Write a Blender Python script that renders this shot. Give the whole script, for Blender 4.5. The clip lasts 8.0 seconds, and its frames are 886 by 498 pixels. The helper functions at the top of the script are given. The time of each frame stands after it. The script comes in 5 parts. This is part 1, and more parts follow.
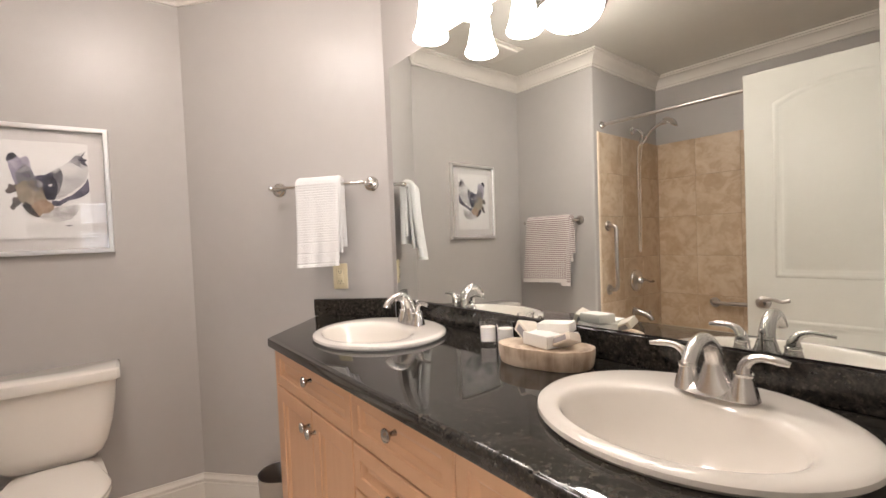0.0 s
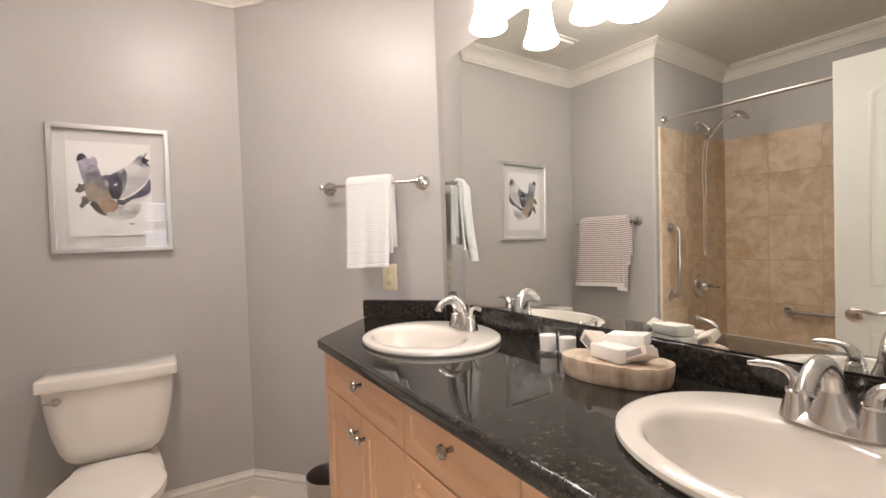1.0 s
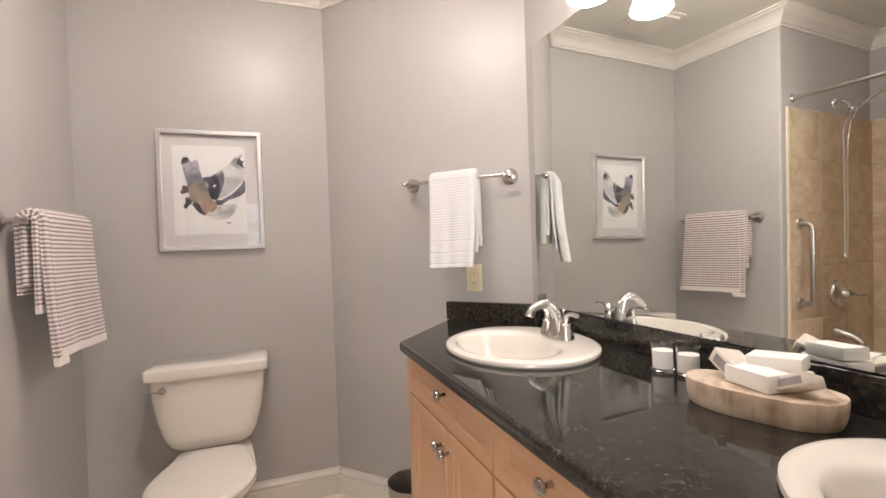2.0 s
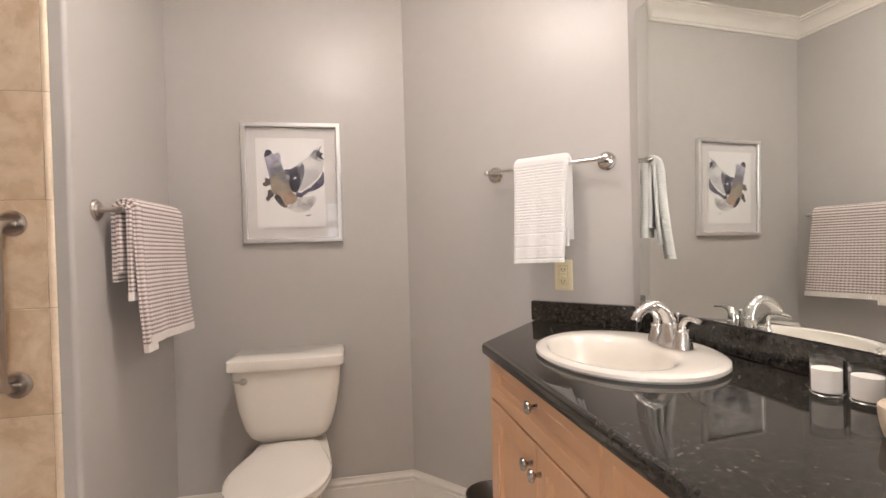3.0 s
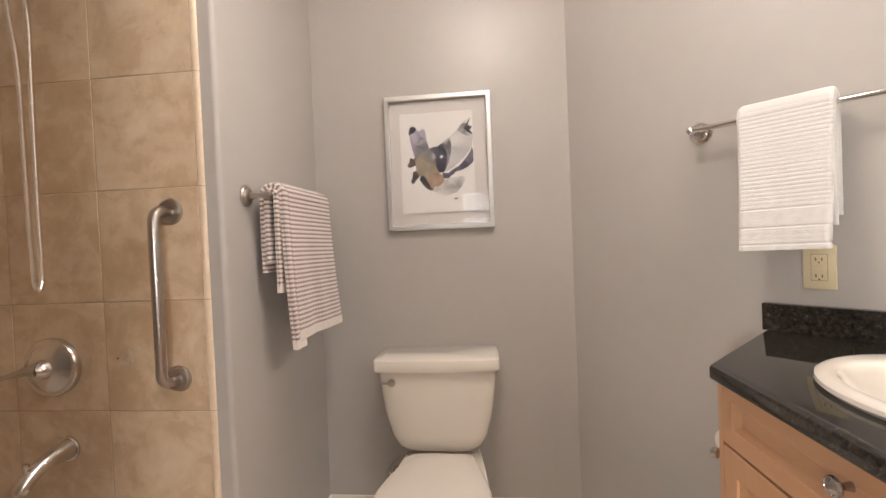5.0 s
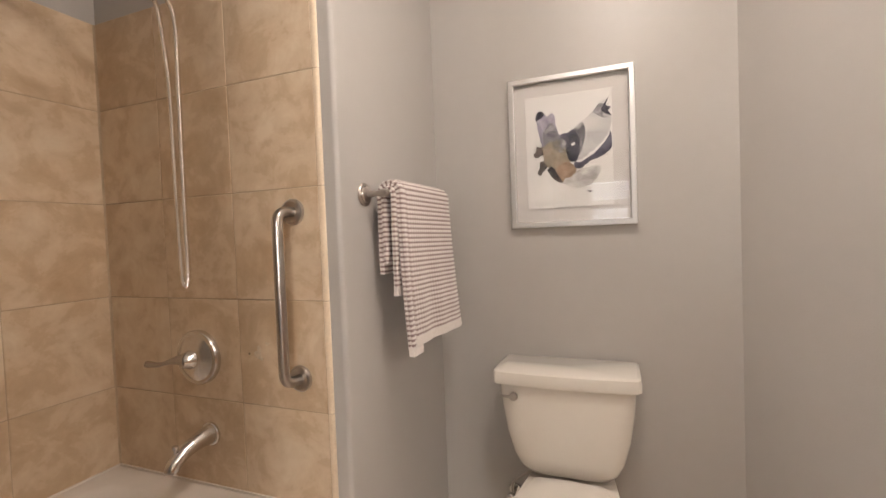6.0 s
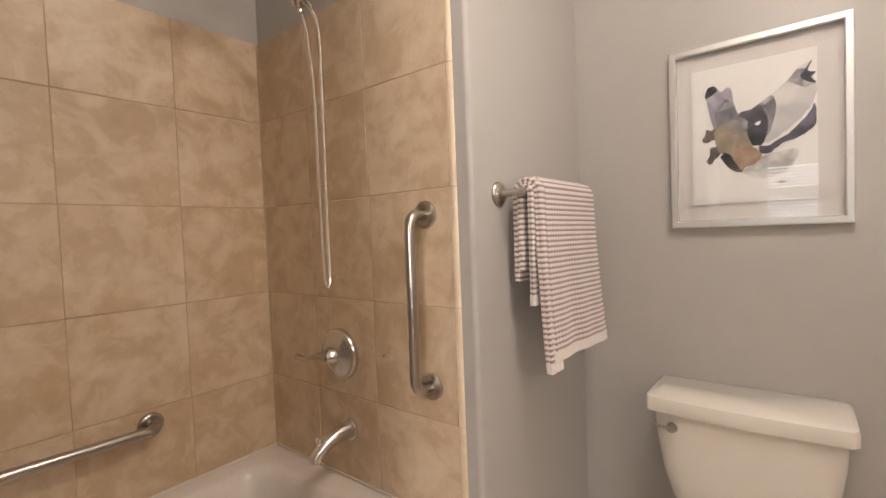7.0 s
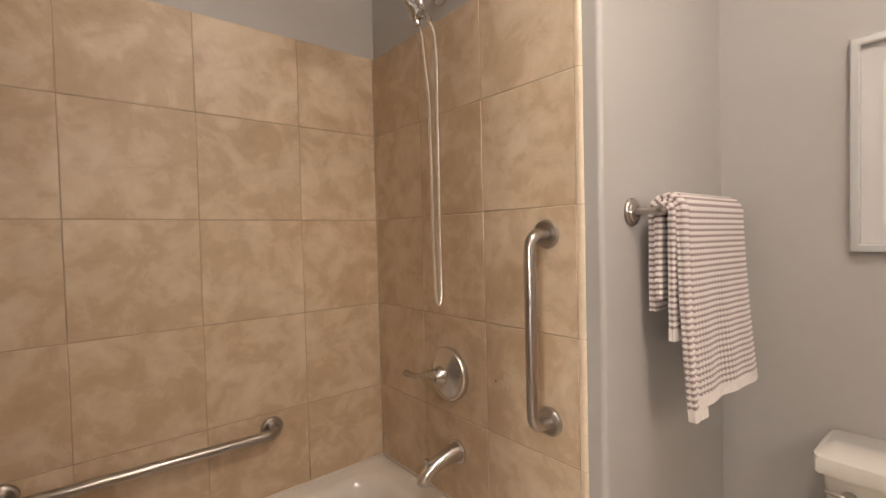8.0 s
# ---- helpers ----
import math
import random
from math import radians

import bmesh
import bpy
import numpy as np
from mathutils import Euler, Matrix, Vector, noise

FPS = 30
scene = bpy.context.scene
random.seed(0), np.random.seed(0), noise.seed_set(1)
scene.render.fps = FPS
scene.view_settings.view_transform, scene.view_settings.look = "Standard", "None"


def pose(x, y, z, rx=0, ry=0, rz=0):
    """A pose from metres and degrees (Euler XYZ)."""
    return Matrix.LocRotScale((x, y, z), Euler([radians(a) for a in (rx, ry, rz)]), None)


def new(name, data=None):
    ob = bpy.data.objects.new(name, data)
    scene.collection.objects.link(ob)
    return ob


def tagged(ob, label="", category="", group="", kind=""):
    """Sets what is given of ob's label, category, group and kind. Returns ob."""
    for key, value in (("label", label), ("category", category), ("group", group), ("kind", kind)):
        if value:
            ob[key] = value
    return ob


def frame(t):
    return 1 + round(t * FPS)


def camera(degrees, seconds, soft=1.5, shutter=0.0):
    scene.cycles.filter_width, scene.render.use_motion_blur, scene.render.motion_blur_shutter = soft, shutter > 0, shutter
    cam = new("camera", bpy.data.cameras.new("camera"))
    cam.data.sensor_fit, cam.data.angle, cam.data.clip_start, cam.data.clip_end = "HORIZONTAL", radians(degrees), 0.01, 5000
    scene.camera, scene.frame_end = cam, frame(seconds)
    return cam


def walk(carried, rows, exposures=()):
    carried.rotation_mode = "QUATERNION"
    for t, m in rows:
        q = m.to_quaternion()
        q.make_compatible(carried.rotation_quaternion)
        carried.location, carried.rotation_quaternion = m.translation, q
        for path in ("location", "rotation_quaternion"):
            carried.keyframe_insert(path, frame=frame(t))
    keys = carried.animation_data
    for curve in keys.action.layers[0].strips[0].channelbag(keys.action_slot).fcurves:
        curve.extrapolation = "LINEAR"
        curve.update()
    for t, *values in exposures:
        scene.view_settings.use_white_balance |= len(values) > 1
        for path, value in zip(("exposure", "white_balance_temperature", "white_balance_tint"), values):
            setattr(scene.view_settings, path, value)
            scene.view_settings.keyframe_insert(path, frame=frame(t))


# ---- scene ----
# camera: seconds, place, then yaw, pitch and lean
cam = camera(88.77, 8.0)
PATH = [
    (0, 0.1326, 0.5807, 1.2468, -35.25, -1.48, -2.57),
    (0.5, 0.1394, 0.6174, 1.2546, -33.06, -1.50, -2.31),
    (1, 0.1435, 0.6654, 1.2507, -29.80, -1.24, -2.07),
    (1.5, 0.1610, 0.7274, 1.2450, -25.05, -0.99, -2.08),
    (2, 0.1789, 0.7857, 1.2468, -19.55, -0.92, -2.05),
    (3.5, 0.1788, 1.0255, 1.2026, -6.90, -0.59, -1.46),
    (4, 0.1343, 1.1193, 1.1963, -3.61, -0.74, -1.65),
    (5.5, 0.0685, 1.3305, 1.2171, 12.99, -1.61, -2.50),
    (6, 0.0458, 1.4099, 1.2336, 21.43, -1.77, -2.20),
    (6.5, 0.0232, 1.4643, 1.2479, 29.99, -1.99, -1.89),
    (7, -0.0075, 1.5051, 1.2616, 38.42, -2.03, -2.22),
    (7.5, -0.0555, 1.5250, 1.2893, 45.40, -1.99, -2.03),
    (8, -0.1007, 1.5209, 1.3126, 50.32, -1.59, -1.40),
]
EXPOSURES = [(0.0, 0.08, 6280, 13), (2.0, 0.08, 6280, 13), (3.5, 0.01, 6390, 13), (5.5, -0.02, 6560, 12), (8.0, 0.02, 6650, 11)]
walk(cam, [(t, pose(x, y, z, 0, 0, yaw) @ pose(0, 0, 0, 90 + pitch) @ pose(0, 0, 0, 0, 0, lean)) for t, x, y, z, yaw, pitch, lean in PATH], EXPOSURES)

# ---- world and light ----
world = bpy.data.worlds.new("world")
scene.world = world
world.use_nodes = True
wn = world.node_tree
sky = wn.nodes.new("ShaderNodeTexSky")
sky.sky_type, sky.sun_disc = "NISHITA", False
sky.sun_elevation, sky.sun_rotation = radians(35), radians(200)
wn.links.new(sky.outputs[0], wn.nodes["Background"].inputs[0])
wn.nodes["Background"].inputs[1].default_value = 0.1
SHADE_GLOW, DOME_GLOW, LAMP_TINT = 27.0, 42.0, (1.0, 0.89, 0.80)

# ---- materials ----


def mat(name, colour=(0.5, 0.5, 0.5), rough=0.5, metal=0.0, spread=0.0, scale=8.0, bump=0.0, bump_scale=60.0, coat=0.0, rough_spread=0.0):
    """A surface with colour varied at two scales, fine relief and uneven gloss."""
    m = bpy.data.materials.new(name)
    m.use_nodes = True
    nt = m.node_tree
    b = nt.nodes["Principled BSDF"]
    b.inputs["Base Color"].default_value = (*colour, 1)
    b.inputs["Roughness"].default_value, b.inputs["Metallic"].default_value = rough, metal
    b.inputs["Coat Weight"].default_value = coat
    b.inputs["Coat Roughness"].default_value = 0.08
    co = nt.nodes.new("ShaderNodeTexCoord")
    if spread or rough_spread:
        n1, n2 = nt.nodes.new("ShaderNodeTexNoise"), nt.nodes.new("ShaderNodeTexNoise")
        n1.inputs["Scale"].default_value, n2.inputs["Scale"].default_value = scale, scale * 9
        n1.inputs["Detail"].default_value = 5
        add = nt.nodes.new("ShaderNodeMath")
        add.operation = "MULTIPLY_ADD"
        add.inputs[1].default_value = 0.4
        nt.links.new(co.outputs["Object"], n1.inputs["Vector"])
        nt.links.new(co.outputs["Object"], n2.inputs["Vector"])
        nt.links.new(n2.outputs["Fac"], add.inputs[0])
        nt.links.new(n1.outputs["Fac"], add.inputs[2])
        if spread:
            mr = nt.nodes.new("ShaderNodeMapRange")
            mr.inputs["From Min"].default_value, mr.inputs["From Max"].default_value = 0.45, 0.95
            mr.inputs["To Min"].default_value, mr.inputs["To Max"].default_value = 1 - spread, 1 + spread
            mix = nt.nodes.new("ShaderNodeMix")
            mix.data_type, mix.blend_type = "RGBA", "MULTIPLY"
            mix.inputs["Factor"].default_value = 1
            mix.inputs["A"].default_value = (*colour, 1)
            nt.links.new(add.outputs[0], mr.inputs["Value"])
            nt.links.new(mr.outputs[0], mix.inputs["B"])
            nt.links.new(mix.outputs["Result"], b.inputs["Base Color"])
        if rough_spread:
            mr2 = nt.nodes.new("ShaderNodeMapRange")
            mr2.inputs["From Min"].default_value, mr2.inputs["From Max"].default_value = 0.45, 0.95
            mr2.inputs["To Min"].default_value, mr2.inputs["To Max"].default_value = max(0.02, rough - rough_spread), rough + rough_spread
            nt.links.new(add.outputs[0], mr2.inputs["Value"])
            nt.links.new(mr2.outputs[0], b.inputs["Roughness"])
    if bump:
        nb, bp = nt.nodes.new("ShaderNodeTexNoise"), nt.nodes.new("ShaderNodeBump")
        nb.inputs["Scale"].default_value, nb.inputs["Detail"].default_value = bump_scale, 4
        bp.inputs["Strength"].default_value, bp.inputs["Distance"].default_value = bump, 0.004
        nt.links.new(co.outputs["Object"], nb.inputs["Vector"])
        nt.links.new(nb.outputs["Fac"], bp.inputs["Height"])
        nt.links.new(bp.outputs["Normal"], b.inputs["Normal"])
    return m


def node_mat(name, rough=0.5):
    """An empty surface to wire by hand: material, tree, shader, object coordinates."""
    m = bpy.data.materials.new(name)
    m.use_nodes = True
    b = m.node_tree.nodes["Principled BSDF"]
    b.inputs["Roughness"].default_value = rough
    return m, m.node_tree, b, m.node_tree.nodes.new("ShaderNodeTexCoord")


def ramp(nt, stops):
    r = nt.nodes.new("ShaderNodeValToRGB")
    while len(r.color_ramp.elements) < len(stops):
        r.color_ramp.elements.new(0.5)
    for e, (p, c) in zip(r.color_ramp.elements, stops):
        e.position, e.color = p, (*c, 1)
    return r


def glow(name, colour, strength):
    m = bpy.data.materials.new(name)
    m.use_nodes = True
    b = m.node_tree.nodes["Principled BSDF"]
    b.inputs["Base Color"].default_value = (0.8, 0.78, 0.75, 1)
    b.inputs["Emission Color"].default_value = (*colour, 1)
    b.inputs["Emission Strength"].default_value = strength
    return m


PAINT = mat("wall_paint", (0.465, 0.44, 0.417), 0.36, spread=0.03, scale=2.0, bump=0.12, bump_scale=220, rough_spread=0.05)
TRIM_PAINT = mat("trim_paint", (0.76, 0.72, 0.66), 0.35, spread=0.03, scale=6, bump=0.04, bump_scale=120)
CEILING_PAINT = mat("ceiling_paint", (0.72, 0.69, 0.63), 0.55, spread=0.03, scale=3, bump=0.15, bump_scale=160)
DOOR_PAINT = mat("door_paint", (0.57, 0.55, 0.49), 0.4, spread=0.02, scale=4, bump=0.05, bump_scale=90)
FLOOR_TILE = mat("floor_tile", (0.80, 0.73, 0.64), 0.4, spread=0.12, scale=6, bump=0.06)
PORCELAIN = mat("porcelain", (0.82, 0.775, 0.71), 0.1, spread=0.015, scale=5, coat=0.5)
TUB_ENAMEL = mat("tub_enamel", (0.74, 0.68, 0.62), 0.2, spread=0.03, scale=6, coat=0.3)
NICKEL = mat("brushed_nickel", (0.66, 0.64, 0.62), 0.25, 1.0, spread=0.015, scale=30)
STEEL = mat("satin_steel", (0.46, 0.42, 0.385), 0.28, 1.0, spread=0.02, scale=3)
KNOB_CHROME = mat("knob_chrome", (0.44, 0.42, 0.40), 0.16, 1.0, spread=0.03, scale=40)
CHROME = mat("chrome", (0.66, 0.64, 0.62), 0.12, 1.0, spread=0.03, scale=30)
BRONZE = mat("aged_bronze", (0.36, 0.24, 0.18), 0.3, 1.0, spread=0.15, scale=25)
FRAME_SILVER = mat("brushed_silver_frame", (0.86, 0.85, 0.84), 0.36, 1.0, spread=0.02, scale=3)
MAT_BOARD = mat("mat_board", (0.65, 0.61, 0.575), 0.9, spread=0.02, scale=20)
PAPER = mat("art_paper", (0.80, 0.77, 0.73), 0.9, spread=0.02, scale=30, bump=0.1, bump_scale=300)
IVORY = mat("ivory_plastic", (0.72, 0.63, 0.42), 0.35, spread=0.02, scale=20)
# darker ivory that paints the shadow line round the outlet face
IVORY_SHADE = mat("shadow_line_ivory", (0.42, 0.34, 0.20), 0.5, spread=0.1, scale=60)
DARK = mat("dark_gap", (0.03, 0.028, 0.026), 0.7, spread=0.1)
BIN_METAL = mat("bin_steel", (0.46, 0.44, 0.42), 0.36, 1.0, spread=0.04, scale=9)
WAX = mat("candle_wax", (0.93, 0.885, 0.82), 0.5, spread=0.02, scale=40)
SOAP = mat("soap", (0.93, 0.91, 0.87), 0.5, spread=0.03, scale=50, bump=0.1)
WRAP = mat("soap_wrap", (0.74, 0.67, 0.58), 0.55, spread=0.1, scale=40)
BAND = mat("soap_band", (0.30, 0.28, 0.29), 0.6, spread=0.1, scale=60)
ROLL = mat("tissue", (0.80, 0.78, 0.75), 0.95, spread=0.02, scale=60, bump=0.3)
GROUT = mat("grout", (0.47, 0.36, 0.252), 0.85, spread=0.12, scale=20, bump=0.2)
CARPET = mat("carpet", (0.5, 0.45, 0.39), 0.95, spread=0.1, scale=40, bump=0.4)
SHADE_GLASS = glow("lit_frosted_glass", LAMP_TINT, SHADE_GLOW)
DOME_GLASS = glow("lit_dome_glass", LAMP_TINT, DOME_GLOW)
# glow for the two unseen side windows, added to brighten the room
ADDED_LIGHT = glow("added_light_pane", (1.0, 0.975, 0.95), 27.0)
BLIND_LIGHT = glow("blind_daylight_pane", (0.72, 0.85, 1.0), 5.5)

GLASS = bpy.data.materials.new("clear_glass")
GLASS.use_nodes = True
gb = GLASS.node_tree.nodes["Principled BSDF"]
gb.inputs["Transmission Weight"].default_value, gb.inputs["Roughness"].default_value, gb.inputs["IOR"].default_value = 1.0, 0.0, 1.45
TUMBLER_GLASS = bpy.data.materials.new("tumbler_glass")
TUMBLER_GLASS.use_nodes = True
tg = TUMBLER_GLASS.node_tree.nodes["Principled BSDF"]
tg.inputs["Base Color"].default_value = (1, 1, 1, 1)
tg.inputs["Transmission Weight"].default_value, tg.inputs["Roughness"].default_value, tg.inputs["IOR"].default_value = 1.0, 0.0, 1.45
MIRROR = bpy.data.materials.new("mirror_silver")
MIRROR.use_nodes = True
mb = MIRROR.node_tree.nodes["Principled BSDF"]
mb.inputs["Base Color"].default_value = (0.895, 0.93, 0.908, 1)
mb.inputs["Metallic"].default_value, mb.inputs["Roughness"].default_value = 1.0, 0.01


def granite():
    """Dark polished granite: brown-grey mottling over black, with pale and gold flecks."""
    m, nt, b, co = node_mat("black_granite", 0.02)
    v, n, n2 = nt.nodes.new("ShaderNodeTexVoronoi"), nt.nodes.new("ShaderNodeTexNoise"), nt.nodes.new("ShaderNodeTexNoise")
    v.inputs["Scale"].default_value, n.inputs["Scale"].default_value, n2.inputs["Scale"].default_value = 120, 80, 170
    n.inputs["Detail"].default_value, n2.inputs["Detail"].default_value = 7, 5
    n.inputs["Roughness"].default_value = 0.66
    for x in (v, n, n2):
        nt.links.new(co.outputs["Object"], x.inputs["Vector"])
    r1 = ramp(nt, [(0.34, (0.010, 0.009, 0.008)), (0.46, (0.020, 0.018, 0.016)), (0.55, (0.033, 0.029, 0.0245)), (0.64, (0.050, 0.044, 0.037)), (0.74, (0.075, 0.065, 0.053))])
    r2 = ramp(nt, [(0.49, (0, 0, 0)), (0.68, (0.060, 0.052, 0.038))])
    nt.links.new(n.outputs["Fac"], r1.inputs[0])
    nt.links.new(n2.outputs["Fac"], r2.inputs[0])
    sep = nt.nodes.new("ShaderNodeSeparateColor")
    nt.links.new(v.outputs["Color"], sep.inputs[0])
    gt = nt.nodes.new("ShaderNodeMath")
    gt.operation, gt.inputs[1].default_value = "GREATER_THAN", 0.84
    nt.links.new(sep.outputs[0], gt.inputs[0])
    mul = nt.nodes.new("ShaderNodeMix")
    mul.data_type, mul.blend_type = "RGBA", "ADD"
    nt.links.new(gt.outputs[0], mul.inputs["Factor"])
    nt.links.new(r1.outputs[0], mul.inputs["A"])
    nt.links.new(r2.outputs[0], mul.inputs["B"])
    nt.links.new(mul.outputs["Result"], b.inputs["Base Color"])
    return m


def maple(name, along="Z"):
    """Honey maple with soft grain along one axis."""
    m, nt, b, co = node_mat(name, 0.38)
    mp, n, n2 = nt.nodes.new("ShaderNodeMapping"), nt.nodes.new("ShaderNodeTexNoise"), nt.nodes.new("ShaderNodeTexNoise")
    mp.inputs["Scale"].default_value = (9, 9, 0.9) if along == "Z" else (9, 0.9, 9)
    n.inputs["Scale"].default_value, n.inputs["Detail"].default_value, n.inputs["Distortion"].default_value = 3.0, 8, 0.6
    n2.inputs["Scale"].default_value = 2.5
    nt.links.new(co.outputs["Object"], mp.inputs["Vector"])
    nt.links.new(mp.outputs[0], n.inputs["Vector"])
    nt.links.new(co.outputs["Object"], n2.inputs["Vector"])
    r = ramp(nt, [(0.3, (0.585, 0.325, 0.178)), (0.5, (0.615, 0.350, 0.196)), (0.7, (0.65, 0.383, 0.222))])
    mx = nt.nodes.new("ShaderNodeMath")
    mx.operation, mx.inputs[1].default_value = "MULTIPLY_ADD", 0.6
    nt.links.new(n.outputs["Fac"], mx.inputs[0])
    mx2 = nt.nodes.new("ShaderNodeMath")
    mx2.operation, mx2.inputs[1].default_value = "MULTIPLY", 0.4
    nt.links.new(n2.outputs["Fac"], mx2.inputs[0])
    nt.links.new(mx2.outputs[0], mx.inputs[2])
    nt.links.new(mx.outputs[0], r.inputs[0])
    nt.links.new(r.outputs[0], b.inputs["Base Color"])
    b.inputs["Coat Weight"].default_value, b.inputs["Coat Roughness"].default_value = 0.25, 0.2
    return m


def travertine():
    """Tan stone-look ceramic: cloudy patches, small pits, each tile its own tone."""
    m, nt, b, co = node_mat("travertine_tile", 0.42)
    info = nt.nodes.new("ShaderNodeObjectInfo")
    off = nt.nodes.new("ShaderNodeVectorMath")
    off.operation = "MULTIPLY_ADD"
    off.inputs[1].default_value = (1, 1, 1)
    comb = nt.nodes.new("ShaderNodeCombineXYZ")
    sc = nt.nodes.new("ShaderNodeMath")
    sc.operation, sc.inputs[1].default_value = "MULTIPLY", 37.0
    nt.links.new(info.outputs["Random"], sc.inputs[0])
    for i in range(3):
        nt.links.new(sc.outputs[0], comb.inputs[i])
    nt.links.new(co.outputs["Object"], off.inputs[0])
    nt.links.new(comb.outputs[0], off.inputs[2])
    n, n2, n3 = (nt.nodes.new("ShaderNodeTexNoise") for _ in range(3))
    n.inputs["Scale"].default_value, n.inputs["Detail"].default_value, n.inputs["Distortion"].default_value = 8.5, 9, 0.5
    n2.inputs["Scale"].default_value, n2.inputs["Detail"].default_value = 24, 8
    n3.inputs["Scale"].default_value, n3.inputs["Detail"].default_value = 140, 3
    for x in (n, n2, n3):
        nt.links.new(off.outputs[0], x.inputs["Vector"])
    n.inputs["Roughness"].default_value, n2.inputs["Roughness"].default_value = 0.58, 0.6
    stretch = nt.nodes.new("ShaderNodeMapping")
    stretch.inputs["Scale"].default_value, stretch.inputs["Rotation"].default_value = (1, 1, 1.05), (0, 0.3, 0)
    nt.links.new(off.outputs[0], stretch.inputs["Vector"])
    nt.links.new(stretch.outputs[0], n.inputs["Vector"])
    mx = nt.nodes.new("ShaderNodeMath")
    mx.operation, mx.inputs[1].default_value = "MULTIPLY_ADD", 0.35
    nt.links.new(n2.outputs["Fac"], mx.inputs[0])
    nt.links.new(n.outputs["Fac"], mx.inputs[2])
    tone = nt.nodes.new("ShaderNodeMath")
    tone.operation, tone.inputs[1].default_value = "MULTIPLY_ADD", 0.13
    nt.links.new(info.outputs["Random"], tone.inputs[0])
    nt.links.new(mx.outputs[0], tone.inputs[2])
    r = ramp(nt, [(0.46, (0.485, 0.338, 0.210)), (0.64, (0.560, 0.410, 0.268)), (0.72, (0.595, 0.445, 0.300)), (0.748, (0.632, 0.484, 0.336)), (0.82, (0.665, 0.520, 0.370)), (0.92, (0.71, 0.575, 0.425))])
    nt.links.new(tone.outputs[0], r.inputs[0])
    nt.links.new(r.outputs[0], b.inputs["Base Color"])
    bp = nt.nodes.new("ShaderNodeBump")
    bp.inputs["Strength"].default_value, bp.inputs["Distance"].default_value = 0.12, 0.003
    nt.links.new(mx.outputs[0], bp.inputs["Height"])
    nt.links.new(bp.outputs["Normal"], b.inputs["Normal"])
    return m


def cloth(name, stripes=False):
    """Towelling; striped cloth has mauve rows in a waffle weave, by the cloth's own length and width in metres."""
    m, nt, b, co = node_mat(name, 0.95)
    b.inputs["Sheen Weight"].default_value = 0.3
    if not stripes:
        b.inputs["Base Color"].default_value = (0.73, 0.715, 0.70, 1)
        n = nt.nodes.new("ShaderNodeTexNoise")
        n.inputs["Scale"].default_value, n.inputs["Detail"].default_value = 420, 3
        nt.links.new(co.outputs["Object"], n.inputs["Vector"])
        bp = nt.nodes.new("ShaderNodeBump")
        bp.inputs["Strength"].default_value, bp.inputs["Distance"].default_value = 0.5, 0.003
        nt.links.new(n.outputs["Fac"], bp.inputs["Height"])
        nt.links.new(bp.outputs["Normal"], b.inputs["Normal"])
        return m
    sep = nt.nodes.new("ShaderNodeSeparateXYZ")
    nt.links.new(co.outputs["UV"], sep.inputs[0])

    def wave(out, pitch):
        a, s = nt.nodes.new("ShaderNodeMath"), nt.nodes.new("ShaderNodeMath")
        a.operation, a.inputs[1].default_value = "MULTIPLY", 2 * math.pi / pitch
        s.operation = "SINE"
        nt.links.new(out, a.inputs[0])
        nt.links.new(a.outputs[0], s.inputs[0])
        return s.outputs[0]

    rows, cols = wave(sep.outputs[1], 0.0140), wave(sep.outputs[0], 0.0160)
    mx = nt.nodes.new("ShaderNodeMath")
    mx.operation = "MULTIPLY_ADD"
    near = nt.nodes.new("ShaderNodeMapRange")
    near.inputs["From Min"].default_value, near.inputs["From Max"].default_value = 0.10, 0.38
    near.inputs["To Min"].default_value, near.inputs["To Max"].default_value = 0.56, 0.14
    nt.links.new(sep.outputs[1], near.inputs["Value"])
    nt.links.new(near.outputs[0], mx.inputs[1])
    nt.links.new(cols, mx.inputs[0])
    nt.links.new(rows, mx.inputs[2])
    r = ramp(nt, [(0.0, (0.74, 0.68, 0.64)), (0.50, (0.70, 0.63, 0.60)), (0.64, (0.31, 0.228, 0.215)), (1.0, (0.255, 0.18, 0.172))])
    mr = nt.nodes.new("ShaderNodeMapRange")
    mr.inputs["From Min"].default_value, mr.inputs["From Max"].default_value = -1.6, 1.6
    nt.links.new(mx.outputs[0], mr.inputs["Value"])
    hem = nt.nodes.new("ShaderNodeMath")
    hem.operation, hem.inputs[1].default_value = "GREATER_THAN", 0.024
    nt.links.new(sep.outputs[1], hem.inputs[0])
    mul = nt.nodes.new("ShaderNodeMath")
    mul.operation = "MULTIPLY"
    nt.links.new(mr.outputs[0], mul.inputs[0])
    nt.links.new(hem.outputs[0], mul.inputs[1])
    nt.links.new(mul.outputs[0], r.inputs[0])
    nt.links.new(r.outputs[0], b.inputs["Base Color"])
    return m


